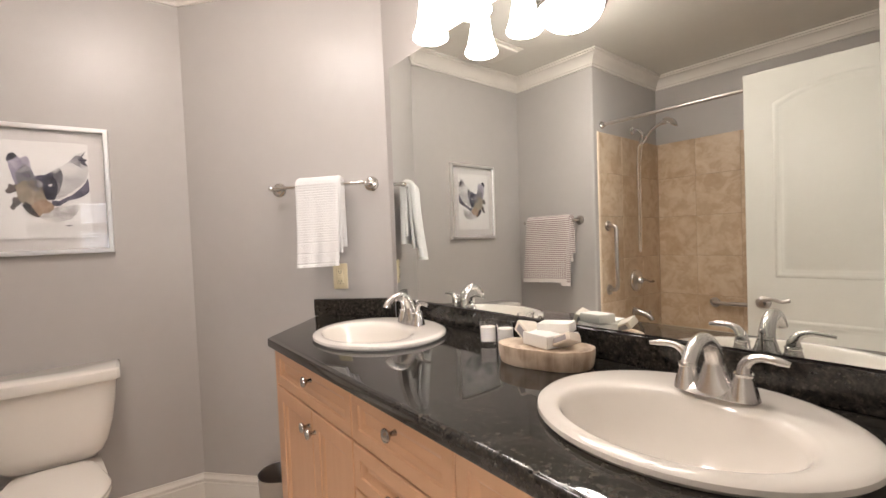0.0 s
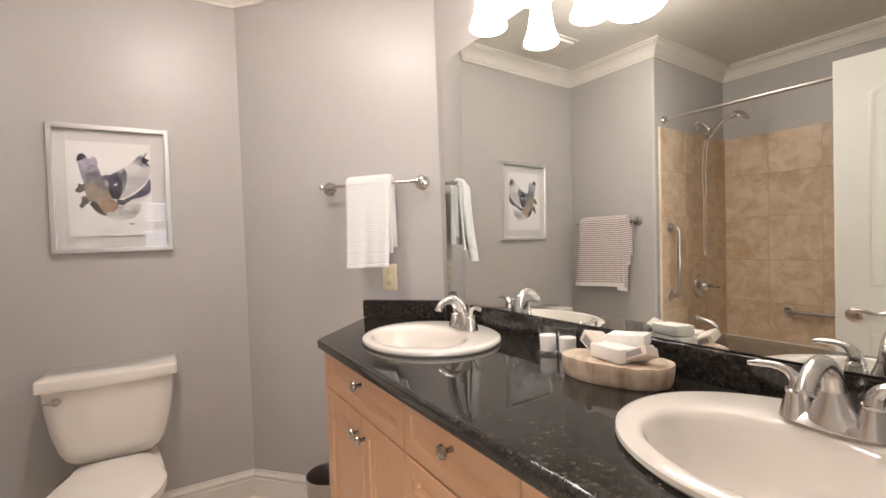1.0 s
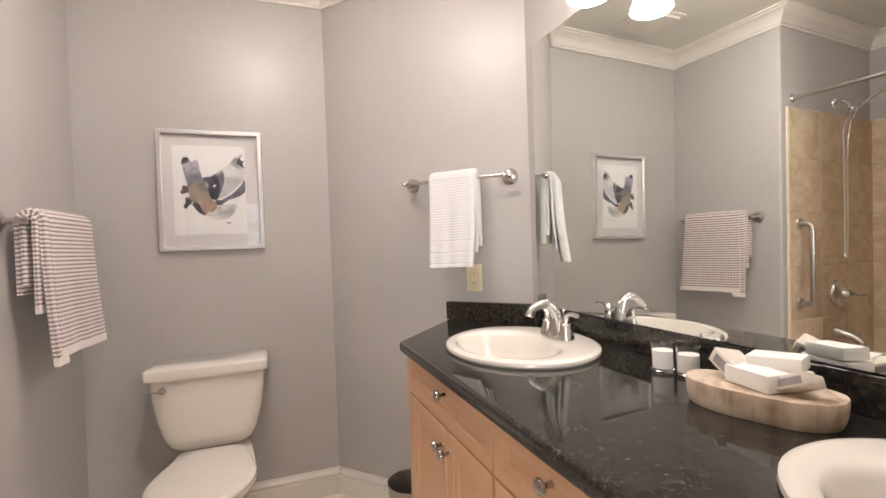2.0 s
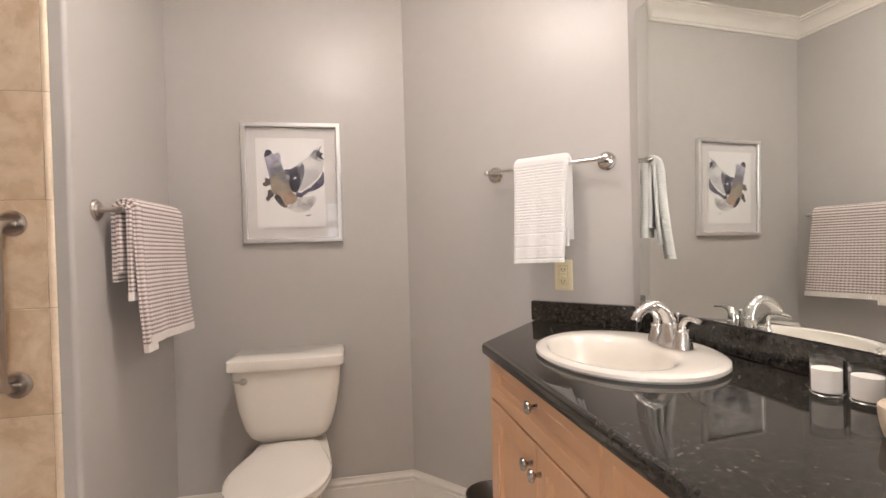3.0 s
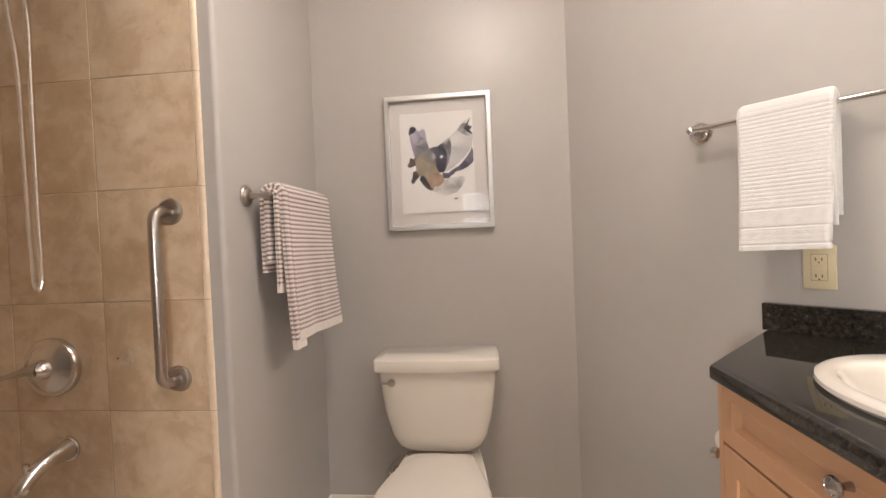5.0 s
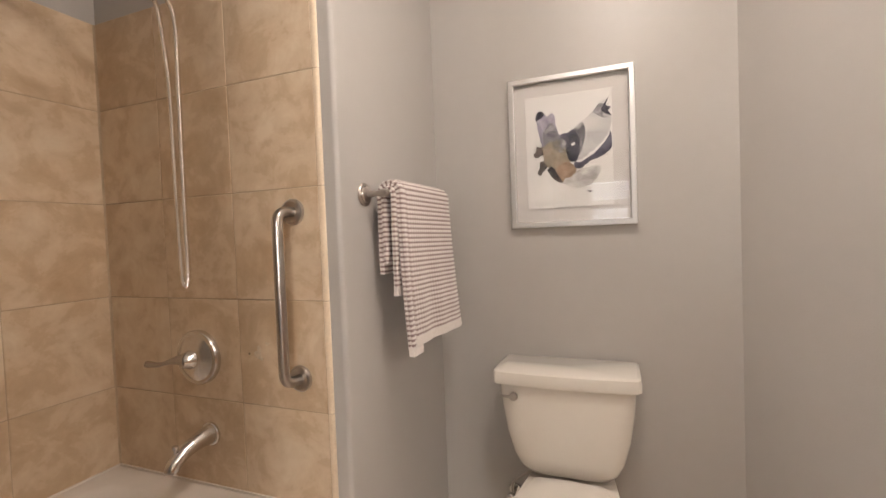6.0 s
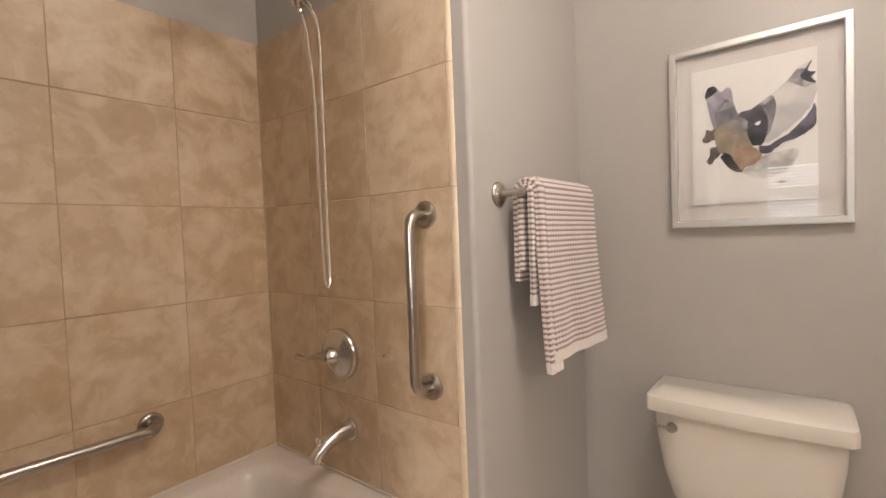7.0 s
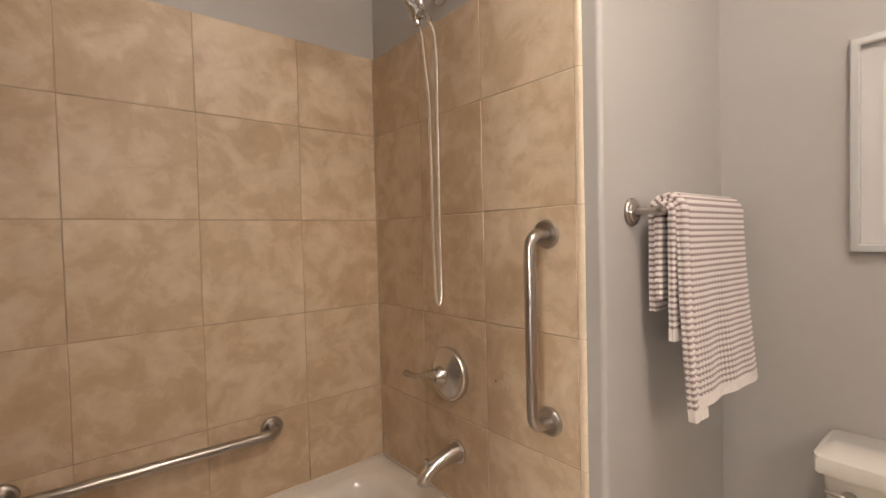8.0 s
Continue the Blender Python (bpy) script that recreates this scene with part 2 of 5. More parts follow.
def ribbed_metal():
    m, nt, b, co = node_mat("ribbed_hose_metal", 0.20)
    b.inputs["Base Color"].default_value, b.inputs["Metallic"].default_value = (0.82, 0.79, 0.75, 1), 1.0
    n = nt.nodes.new("ShaderNodeTexNoise")
    n.inputs["Scale"].default_value = 40
    r = ramp(nt, [(0.3, (0.86, 0.84, 0.81)), (0.7, (0.95, 0.93, 0.90))])
    nt.links.new(co.outputs["Object"], n.inputs["Vector"])
    nt.links.new(n.outputs["Fac"], r.inputs[0])
    nt.links.new(r.outputs[0], b.inputs["Base Color"])
    return m


def log_wood():
    """Bare wood: growth rings on top, streaks down the sides."""
    m, nt, b, co = node_mat("bare_log_wood", 0.6)
    w, n = nt.nodes.new("ShaderNodeTexWave"), nt.nodes.new("ShaderNodeTexNoise")
    w.wave_type = "RINGS"
    w.rings_direction = "Z"
    w.inputs["Scale"].default_value, w.inputs["Distortion"].default_value, w.inputs["Detail"].default_value = 9, 7, 4
    n.inputs["Scale"].default_value, n.inputs["Detail"].default_value = 14, 8
    mp, streak = nt.nodes.new("ShaderNodeMapping"), nt.nodes.new("ShaderNodeTexNoise")
    mp.inputs["Scale"].default_value = (1, 1, 0.12)
    streak.inputs["Scale"].default_value, streak.inputs["Detail"].default_value, streak.inputs["Distortion"].default_value = 75, 6, 0.4
    for x in (w, n, mp):
        nt.links.new(co.outputs["Object"], x.inputs["Vector"])
    nt.links.new(mp.outputs[0], streak.inputs["Vector"])
    mx, both = nt.nodes.new("ShaderNodeMath"), nt.nodes.new("ShaderNodeMath")
    mx.operation, mx.inputs[1].default_value = "MULTIPLY_ADD", 0.22
    both.operation, both.inputs[1].default_value = "MULTIPLY_ADD", 0.55
    nt.links.new(w.outputs["Fac"], mx.inputs[0])
    nt.links.new(streak.outputs["Fac"], both.inputs[0])
    nt.links.new(n.outputs["Fac"], mx.inputs[2])
    nt.links.new(mx.outputs[0], both.inputs[2])
    bp = nt.nodes.new("ShaderNodeBump")
    bp.inputs["Strength"].default_value, bp.inputs["Distance"].default_value = 0.3, 0.002
    nt.links.new(streak.outputs["Fac"], bp.inputs["Height"])
    nt.links.new(bp.outputs["Normal"], b.inputs["Normal"])
    r = ramp(nt, [(0.60, (0.34, 0.24, 0.165)), (0.82, (0.53, 0.41, 0.30)), (1.0, (0.66, 0.55, 0.43))])
    nt.links.new(both.outputs[0], r.inputs[0])
    nt.links.new(r.outputs[0], b.inputs["Base Color"])
    return m


GRANITE, MAPLE_Z, MAPLE_Y, STONE, WHITE_CLOTH, STRIPED, HOSE, LOG = granite(), maple("honey_maple_upright", "Z"), maple("honey_maple_level", "Y"), travertine(), cloth("white_towelling"), cloth("striped_waffle", True), ribbed_metal(), log_wood()

# ---- building blocks ----


def mesh_of(name, bm, material):
    bmesh.ops.recalc_face_normals(bm, faces=bm.faces)
    for e in bm.edges:
        if len(e.link_faces) == 2 and e.calc_face_angle(0) > 0.62:
            e.smooth = False
    for f in bm.faces:
        f.smooth = True
    me = bpy.data.meshes.new(name)
    bm.to_mesh(me)
    bm.free()
    me.materials.append(material)
    return me


def part(name, bm, material, parent, label=""):
    ob = new(name, mesh_of(name, bm, material))
    ob.parent = parent
    return tagged(ob, label)


def thing(name, label, category, m=Matrix(), group=""):
    ob = new(name)
    ob.empty_display_size = 0.05
    ob.matrix_basis = m
    return tagged(ob, label, category, group)


def solid(name, bm, material, label, category, m=Matrix(), kind="", group=""):
    ob = new(name, mesh_of(name, bm, material))
    ob.matrix_basis = m
    return tagged(ob, label, category, group, kind)


def box(x0, x1, y0, y1, z0, z1, bevel=0.0, seg=2, bm=None):
    bm = bm or bmesh.new()
    g = bmesh.ops.create_cube(bm, size=1, matrix=Matrix.Translation(((x0 + x1) / 2, (y0 + y1) / 2, (z0 + z1) / 2)) @ Matrix.Diagonal((x1 - x0, y1 - y0, z1 - z0, 1)))
    if bevel:
        es = list({e for v in g["verts"] for e in v.link_edges})
        bmesh.ops.bevel(bm, geom=es, offset=bevel, segments=seg, affect="EDGES", profile=0.5)
    return bm


def prism(poly, z0, z1, bm=None):
    bm = bm or bmesh.new()
    lo, hi = [bm.verts.new((x, y, z0)) for x, y in poly], [bm.verts.new((x, y, z1)) for x, y in poly]
    n = len(poly)
    bm.faces.new(lo[::-1]), bm.faces.new(hi)
    for i in range(n):
        bm.faces.new((lo[i], lo[(i + 1) % n], hi[(i + 1) % n], hi[i]))
    return bm


def loft(sections, cap0=True, cap1=True, bm=None):
    """Skin over closed rings of points, all with the same count."""
    bm = bm or bmesh.new()
    rings = [[bm.verts.new(p) for p in s] for s in sections]
    n = len(rings[0])
    for a, b in zip(rings, rings[1:]):
        for i in range(n):
            bm.faces.new((a[i], a[(i + 1) % n], b[(i + 1) % n], b[i]))
    if cap0:
        bm.faces.new(rings[0][::-1])
    if cap1:
        bm.faces.new(rings[-1])
    return bm


def oval(cx, cy, z, rx, ry, power=2.0, n=40):
    """A ring in a level plane: power 2 is an ellipse, higher is squarer."""
    out = []
    for i in range(n):
        a = 2 * math.pi * i / n
        c, s = math.cos(a), math.sin(a)
        out.append((cx + rx * math.copysign(abs(c) ** (2 / power), c), cy + ry * math.copysign(abs(s) ** (2 / power), s), z))
    return out


def lathe(profile, n=32, bm=None, m=Matrix()):
    """Turned about z: profile of (radius, z)."""
    bm = loft([[(r * math.cos(2 * math.pi * i / n), r * math.sin(2 * math.pi * i / n), z) for i in range(n)] for r, z in profile], bm=bm)
    if m != Matrix():
        bmesh.ops.transform(bm, matrix=m, verts=bm.verts)
    return bm


def smooth_line(pts, steps=8):
    """A Catmull-Rom line through the points."""
    p = [Vector(q) for q in pts]
    p = [2 * p[0] - p[1]] + p + [2 * p[-1] - p[-2]]
    out = []
    for i in range(1, len(p) - 2):
        for k in range(steps):
            t = k / steps
            out.append(0.5 * (2 * p[i] + (p[i + 1] - p[i - 1]) * t + (2 * p[i - 1] - 5 * p[i] + 4 * p[i + 1] - p[i + 2]) * t * t + (3 * p[i] - p[i - 1] - 3 * p[i + 1] + p[i + 2]) * t ** 3))
    return out + [p[-2]]


def tube(pts, radius, n=14, bm=None, flat=1.0):
    """A round rod along a line; radius is a number or one for each point."""
    pts = [Vector(p) for p in pts]
    rr = radius if isinstance(radius, (list, tuple)) else [radius] * len(pts)
    rings, side = [], None
    for i, p in enumerate(pts):
        d = (pts[min(i + 1, len(pts) - 1)] - pts[max(i - 1, 0)]).normalized()
        if side is None:
            side = d.orthogonal().normalized()
        side = (side - d * side.dot(d)).normalized()
        up = d.cross(side)
        rings.append([p + rr[i] * (math.cos(2 * math.pi * k / n) * side + flat * math.sin(2 * math.pi * k / n) * up) for k in range(n)])
    return loft(rings, bm=bm)


def spread_radii(values, count):
    xs = np.linspace(0, 1, len(values))
    return [float(v) for v in np.interp(np.linspace(0, 1, count), xs, values)]


def inset(poly, d):
    """A counter-clockwise outline moved inwards by d (one number, or one for each side)."""
    n, out = len(poly), []
    ds = d if isinstance(d, (list, tuple)) else [d] * n
    for i in range(n):
        a, b, c = Vector(poly[i - 1]), Vector(poly[i]), Vector(poly[(i + 1) % n])
        d1, d2 = (b - a).normalized(), (c - b).normalized()
        n1, n2 = Vector((-d1.y, d1.x)), Vector((-d2.y, d2.x))
        k1, k2 = n1.dot(b) + ds[i - 1], n2.dot(b) + ds[i]
        det = n1.x * n2.y - n1.y * n2.x
        out.append(((k1 * n2.y - k2 * n1.y) / det, (n1.x * k2 - n2.x * k1) / det) if abs(det) > 1e-6 else tuple(b + n1 * ds[i]))
    return out


def run_along(poly, profile, closed=True):
    """A moulding with mitred corners along an outline whose room is on its left; profile of (distance from wall, z)."""
    bm = bmesh.new()
    pts = [Vector(p) for p in poly]
    n = len(pts)
    rings = []
    for i in range(n):
        a = pts[i - 1] if closed or i else pts[0] * 2 - pts[1]
        c = pts[(i + 1) % n] if closed or i < n - 1 else pts[-1] * 2 - pts[-2]
        d1, d2 = (pts[i] - a).normalized(), (c - pts[i]).normalized()
        n1, n2 = Vector((-d1.y, d1.x)), Vector((-d2.y, d2.x))
        mit = (n1 + n2) / max(0.2, 1 + n1.dot(n2))
        rings.append([bm.verts.new((*(pts[i] + mit * d), z)) for d, z in profile])
    m = len(profile)
    for i in range(n if closed else n - 1):
        a, b = rings[i], rings[(i + 1) % n]
        for k in range(m):
            bm.faces.new((a[k], a[(k + 1) % m], b[(k + 1) % m], b[k]))
    if not closed:
        bm.faces.new(rings[0]), bm.faces.new(rings[-1][::-1])
    return bm


# ---- plan ----
CEIL = 2.516
Y_BACK, X_SIDE, Y_FAUCET, X_TUB, Y_SOUTH = 3.118, -0.642, 2.428, -1.575, 0.62
A_DIAG, A_VAN = -46.9, 1.6
WALL_BACK = pose(0, Y_BACK, 0)
WALL_DIAG = pose(0.409, Y_BACK, 0, 0, 0, A_DIAG)
WALL_VAN = pose(1.145, 1.5, 0, 0, 0, A_VAN + 0.42 - 90)
WALL_SIDE = pose(X_SIDE, 0, 0, 0, 0, 90)
WALL_TUB = pose(X_TUB + 0.008, 0, 0, 0, 0, 90)
WALL_FAUCET = pose(0, Y_FAUCET - 0.008, 0)
VAN = pose(1.155, 1.5, -0.013, 0, 0, A_VAN)


def meet(m1, m2):
    """Where two walls, given by their frames, meet in the plan."""
    p, d, q, e = m1.translation.xy, m1.col[0].xy, m2.translation.xy, m2.col[0].xy
    k = ((q - p).x * e.y - (q - p).y * e.x) / (d.x * e.y - d.y * e.x)
    return tuple(p + d * k)


C_BD = (0.409, Y_BACK)
C_DV = meet(WALL_DIAG, WALL_VAN)
C_VS = meet(WALL_VAN, pose(0, Y_SOUTH, 0))
DOOR_X0, DOOR_X1, TUB_END, X_NIB = -0.53, 0.36, 0.90, -0.66
ROOM = [(X_SIDE, Y_FAUCET), (X_TUB, Y_FAUCET), (X_TUB, TUB_END), (X_NIB, TUB_END), (X_NIB, Y_SOUTH), C_VS, C_DV, C_BD, (X_SIDE, Y_BACK)]


def structure(name, bm, material, label, category):
    return solid(name, bm, material, label, category, kind="structure")


structure("floor", box(-1.8, 1.5, 0.5, 3.4, -0.1, 0), FLOOR_TILE, "cream floor tile", "floor")
structure("ceiling", box(-1.8, 1.5, 0.5, 3.4, CEIL, CEIL + 0.1), CEILING_PAINT, "plain warm white painted ceiling", "ceiling")
structure("wall_north", box(X_SIDE, C_BD[0], Y_BACK, Y_BACK + 0.12, 0, CEIL), PAINT, "warm grey satin painted wall behind the toilet", "wall")
nb = WALL_DIAG.col[1].xy * 0.12
structure("wall_diagonal", prism([C_BD, C_DV, tuple(Vector(C_DV) + nb), (C_BD[0], Y_BACK + 0.12)], 0, CEIL), PAINT, "warm grey satin painted angled wall", "wall")
structure("wall_east", prism([C_VS, (1.32, Y_SOUTH), (1.32, C_DV[1] + 0.1), C_DV], 0, CEIL), PAINT, "warm grey painted wall behind the vanity", "wall")


def alcove_block():
    """The thick wall that closes the tub and carries the towel bar, its free corner rounded."""
    r, pts = 0.014, [(X_TUB - 0.1, Y_BACK + 0.12), (X_TUB - 0.1, Y_FAUCET)]
    for k in range(7):
        a = -math.pi / 2 + k * math.pi / 12
        pts.append((X_SIDE - r + r * math.cos(a), Y_FAUCET + r + r * math.sin(a)))
    return prism(pts + [(X_SIDE, Y_BACK + 0.12)], 0, CEIL)


structure("wall_alcove", alcove_block(), PAINT, "warm grey painted wall with a rounded corner", "wall")
structure("wall_west", box(X_TUB - 0.1, X_TUB, TUB_END - 0.1, Y_FAUCET, 0, CEIL), PAINT, "warm grey painted wall above the tub tiles", "wall")
structure("wall_tub_end", box(X_TUB, X_NIB, Y_SOUTH - 0.12, TUB_END, 0, CEIL), PAINT, "warm grey painted wall at the end of the tub", "wall")
structure("wall_south", box(DOOR_X1, C_VS[0] + 0.1, Y_SOUTH - 0.12, Y_SOUTH, 0, CEIL), PAINT, "warm grey painted wall beside the doorway", "wall")
structure("wall_south_nib", box(X_NIB, DOOR_X0, Y_SOUTH - 0.12, Y_SOUTH, 0, CEIL), PAINT, "narrow grey wall at the door hinge", "wall")
structure("wall_over_door", box(DOOR_X0, DOOR_X1, Y_SOUTH - 0.12, Y_SOUTH, 2.06, CEIL), PAINT, "grey wall over the doorway", "wall")
CROWN = [(0, 2.421), (0.012, 2.421), (0.012, 2.434), (0.018, 2.438), (0.024, 2.456), (0.04, 2.478), (0.06, 2.492), (0.072, 2.496), (0.072, 2.503), (0.085, 2.506), (0.085, 2.518), (0, 2.518)]
structure("trim_crown", run_along(ROOM, CROWN), TRIM_PAINT, "white painted crown moulding with stepped profile", "crown moulding")
BASE = [(0, 0), (0.016, 0), (0.016, 0.086), (0.0115, 0.089), (0.0115, 0.096), (0.0160, 0.100), (0.0160, 0.107), (0.0095, 0.115), (0.0055, 0.123), (0.0055, 0.130), (0, 0.130)]
structure("baseboard", run_along([C_DV, C_BD, (X_SIDE, Y_BACK), (X_SIDE, Y_FAUCET + 0.004), (-0.698, Y_FAUCET + 0.004)], BASE, False), TRIM_PAINT, "white painted baseboard with a moulded cap", "baseboard")

# room beyond the doorway: one window, plus two unseen ones added for light
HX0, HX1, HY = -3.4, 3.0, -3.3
structure("floor_hall", box(HX0, HX1, HY, 0.5, -0.1, -0.002), CARPET, "beige carpet of the next room", "floor")
structure("ceiling_hall", box(HX0, HX1, HY, 0.5, CEIL, CEIL + 0.1), CEILING_PAINT, "plain ceiling of the next room", "ceiling")
structure("wall_hall_west", box(HX0 - 0.1, HX0, HY, 0.5, 0, CEIL), PAINT, "plain grey wall of the next room", "wall")
structure("wall_hall_east", box(HX1, HX1 + 0.1, HY, 0.5, 0, CEIL), PAINT, "plain grey wall of the next room", "wall")
structure("wall_hall_end_west", box(HX0 - 0.1, X_TUB, 0.5, 0.62, 0, CEIL), PAINT, "plain grey wall of the next room", "wall")
structure("wall_hall_end_east", box(1.25, HX1 + 0.1, 0.5, 0.62, 0, CEIL), PAINT, "plain grey wall of the next room", "wall")
# only the middle window is known; the outer two are added as light
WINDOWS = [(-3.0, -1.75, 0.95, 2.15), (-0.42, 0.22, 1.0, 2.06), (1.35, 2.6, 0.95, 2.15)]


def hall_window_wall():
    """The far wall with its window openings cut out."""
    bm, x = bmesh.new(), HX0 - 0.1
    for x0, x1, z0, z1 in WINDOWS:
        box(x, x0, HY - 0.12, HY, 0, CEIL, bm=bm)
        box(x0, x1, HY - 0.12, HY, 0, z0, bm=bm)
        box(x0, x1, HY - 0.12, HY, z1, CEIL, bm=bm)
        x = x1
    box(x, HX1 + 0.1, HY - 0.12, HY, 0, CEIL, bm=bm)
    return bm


structure("wall_hall_south", hall_window_wall(), PAINT, "plain grey wall of the next room with one window and two added ones", "wall")


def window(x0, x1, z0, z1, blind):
    w = thing("window", "daylit window with a white slat blind" if blind else "unseen window added to brighten the room, with a white frame", "window", pose(0, HY, 0), "windows of the next room")
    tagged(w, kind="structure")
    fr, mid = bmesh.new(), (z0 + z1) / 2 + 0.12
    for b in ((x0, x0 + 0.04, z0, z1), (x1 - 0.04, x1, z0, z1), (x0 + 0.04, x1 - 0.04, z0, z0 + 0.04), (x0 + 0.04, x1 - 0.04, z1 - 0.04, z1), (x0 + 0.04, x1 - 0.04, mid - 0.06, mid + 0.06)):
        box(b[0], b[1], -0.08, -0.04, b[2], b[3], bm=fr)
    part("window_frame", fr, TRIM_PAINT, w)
    part("pane", box(x0 + 0.03, x1 - 0.03, -0.10, -0.09, z0 + 0.03, z1 - 0.03), BLIND_LIGHT if blind else ADDED_LIGHT, w, "bright glowing pane")
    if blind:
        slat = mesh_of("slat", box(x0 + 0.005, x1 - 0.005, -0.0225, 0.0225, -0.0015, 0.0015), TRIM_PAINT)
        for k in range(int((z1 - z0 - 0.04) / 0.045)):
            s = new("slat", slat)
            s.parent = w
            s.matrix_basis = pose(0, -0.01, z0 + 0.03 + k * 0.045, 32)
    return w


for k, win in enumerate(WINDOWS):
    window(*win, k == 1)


def door_leaf():
    """Moulded two-panel door, the upper panel arched; hinge at the origin, leaf along +x, handle on both faces."""
    tip, hinge = Vector((-0.478, 1.460)), Vector((-0.515, 0.640))
    d = tip - hinge
    W, H, T = d.length, 2.012, 0.035
    door = thing("door", "open cream painted door with arched moulded panels", "door", pose(hinge.x, hinge.y, 0.012, 0, 0, math.degrees(math.atan2(d.y, d.x))))
    tagged(door, kind="structure")
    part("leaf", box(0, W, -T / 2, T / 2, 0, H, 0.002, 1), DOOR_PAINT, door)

    def panel(x0, x1, z0, z1, rise, side):
        def outline(k):
            pts = [(x0 + k, z0 + k), (x1 - k, z0 + k), (x1 - k, z1 - k)]
            for j in range(1, 24):
                u = j / 24
                pts.append((x1 - k + (x0 - x1 + 2 * k) * u, z1 - k + rise * 4 * u * (1 - u)))
            return pts + [(x0 + k, z1 - k)]
        secs = []
        for k, y in ((0, 0.0), (0.006, 0.004), (0.016, 0.004), (0.026, -0.0005), (0.045, 0.001), (0.06, 0.005)):
            secs.append([(x, side * (T / 2 + y), z) for x, z in outline(k)])
        return loft(secs, cap0=False)

    for side in (-1, 1):
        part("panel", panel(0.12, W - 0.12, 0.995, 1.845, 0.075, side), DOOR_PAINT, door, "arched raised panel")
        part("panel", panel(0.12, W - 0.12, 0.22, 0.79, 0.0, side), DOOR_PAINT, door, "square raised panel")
        knob = lathe([(0.033, 0), (0.033, 0.006), (0.028, 0.010), (0.013, 0.014), (0.011, 0.04), (0.012, 0.05)], 24, m=Matrix.Translation((W - 0.07, side * T / 2, 0.866)) @ pose(0, 0, 0, -90 * side))
        tube(smooth_line([(W - 0.07, side * (T / 2 + 0.045), 0.886), (W - 0.11, side * (T / 2 + 0.05), 0.891), (W - 0.15, side * (T / 2 + 0.046), 0.881), (W - 0.185, side * (T / 2 + 0.044), 0.889)]), spread_radii([0.012, 0.009, 0.008, 0.009], 25), 10, knob)
        part("door_handle", knob, STEEL, door, "satin nickel lever handle on a round rose")
    for z in (0.2, 1.0, 1.8):
        part("hinge", lathe([(0.006, 0), (0.006, 0.09)], 10, m=Matrix.Translation((-0.003, 0, z))), NICKEL, door)
    return door


door_leaf()
jamb = bmesh.new()
box(DOOR_X0 - 0.001, DOOR_X0 + 0.004, Y_SOUTH - 0.122, Y_SOUTH + 0.002, 0, 2.055, bm=jamb)
box(DOOR_X1 - 0.004, DOOR_X1 + 0.001, Y_SOUTH - 0.122, Y_SOUTH + 0.002, 0, 2.055, bm=jamb)
box(DOOR_X0 + 0.004, DOOR_X1 - 0.004, Y_SOUTH - 0.122, Y_SOUTH + 0.002, 2.050, 2.061, bm=jamb)
structure("trim_door_jamb", jamb, TRIM_PAINT, "white painted door jamb", "door jamb")


def tiled(name, label, m, cols, rows, group):
    """Grout bed with single tiles standing proud of it; cols along the wall, rows up."""
    bed = solid(name, box(cols[0], cols[-1], 0.0005, 0.0075, rows[0], rows[-1] - 0.002), GROUT, label, "wall tile", m, "structure", group)
    shared = {}
    for i in range(len(cols) - 1):
        for j in range(len(rows) - 1):
            w, h = cols[i + 1] - cols[i] - 0.0018, rows[j + 1] - rows[j] - 0.0026
            key = (round(w, 4), round(h, 4))
            if key not in shared:
                shared[key] = mesh_of("tile", box(-w / 2, w / 2, 0, 0.0085, -h / 2, h / 2, 0.0014, 1), STONE)
            t = new("tile", shared[key])
            t.parent = bed
            t.location = ((cols[i] + cols[i + 1]) / 2, -0.001 + random.uniform(-0.0005, 0.0005), (rows[j] + rows[j + 1]) / 2)
    return bed


ROWS_UP = [0.4925, 0.761, 1.068, 1.3784, 1.689, 1.9765]
FAUCET_TILES = tiled("wall_tile_faucet", "tan travertine-look wall tiles round the tub tap", WALL_FAUCET, [X_TUB + 0.009, -1.2905, -1.003, -0.7025], ROWS_UP, "tub tiles")
tiled("wall_tile_long", "tan travertine-look wall tiles along the tub", WALL_TUB, [TUB_END + 0.001, 1.206, 1.512, 1.819, 2.127, Y_FAUCET - 0.009], ROWS_UP, "tub tiles")


def edge_trim():
    """Rounded edge tiles that close the tiling towards the room."""
    bed = solid("trim_tile_edge", box(-0.7023, -0.690, 0.001, 0.0078, 0.03, 1.971), GROUT, "narrow pale bullnose edge tiles", "tile trim", WALL_FAUCET, "structure")
    zs = [0.03, 0.19] + ROWS_UP[0:1] + ROWS_UP[1:]
    for a, b in zip(zs, zs[1:]):
        pts = [(-0.701, 0.001), (-0.701, -0.0012)] + [(-0.6955 + 0.009 * math.sin(k * math.pi / 10), 0.006 - 0.0075 * math.cos(k * math.pi / 10)) for k in range(6)] + [(-0.6865, 0.0075)]
        part("tile", prism(pts, a + 0.0012, b - 0.0012), EDGE_STONE, bed)
    return bed


caulk = bmesh.new()
box(X_TUB + 0.0085, X_TUB + 0.0135, TUB_END, Y_FAUCET - 0.0085, 0.487, 0.496, bm=caulk)
box(X_TUB + 0.0135, -0.705, Y_FAUCET - 0.0135, Y_FAUCET - 0.0085, 0.487, 0.496, bm=caulk)
structure("trim_caulk", caulk, TUB_ENAMEL, "off-white caulk bead between tub and tiles", "caulk")
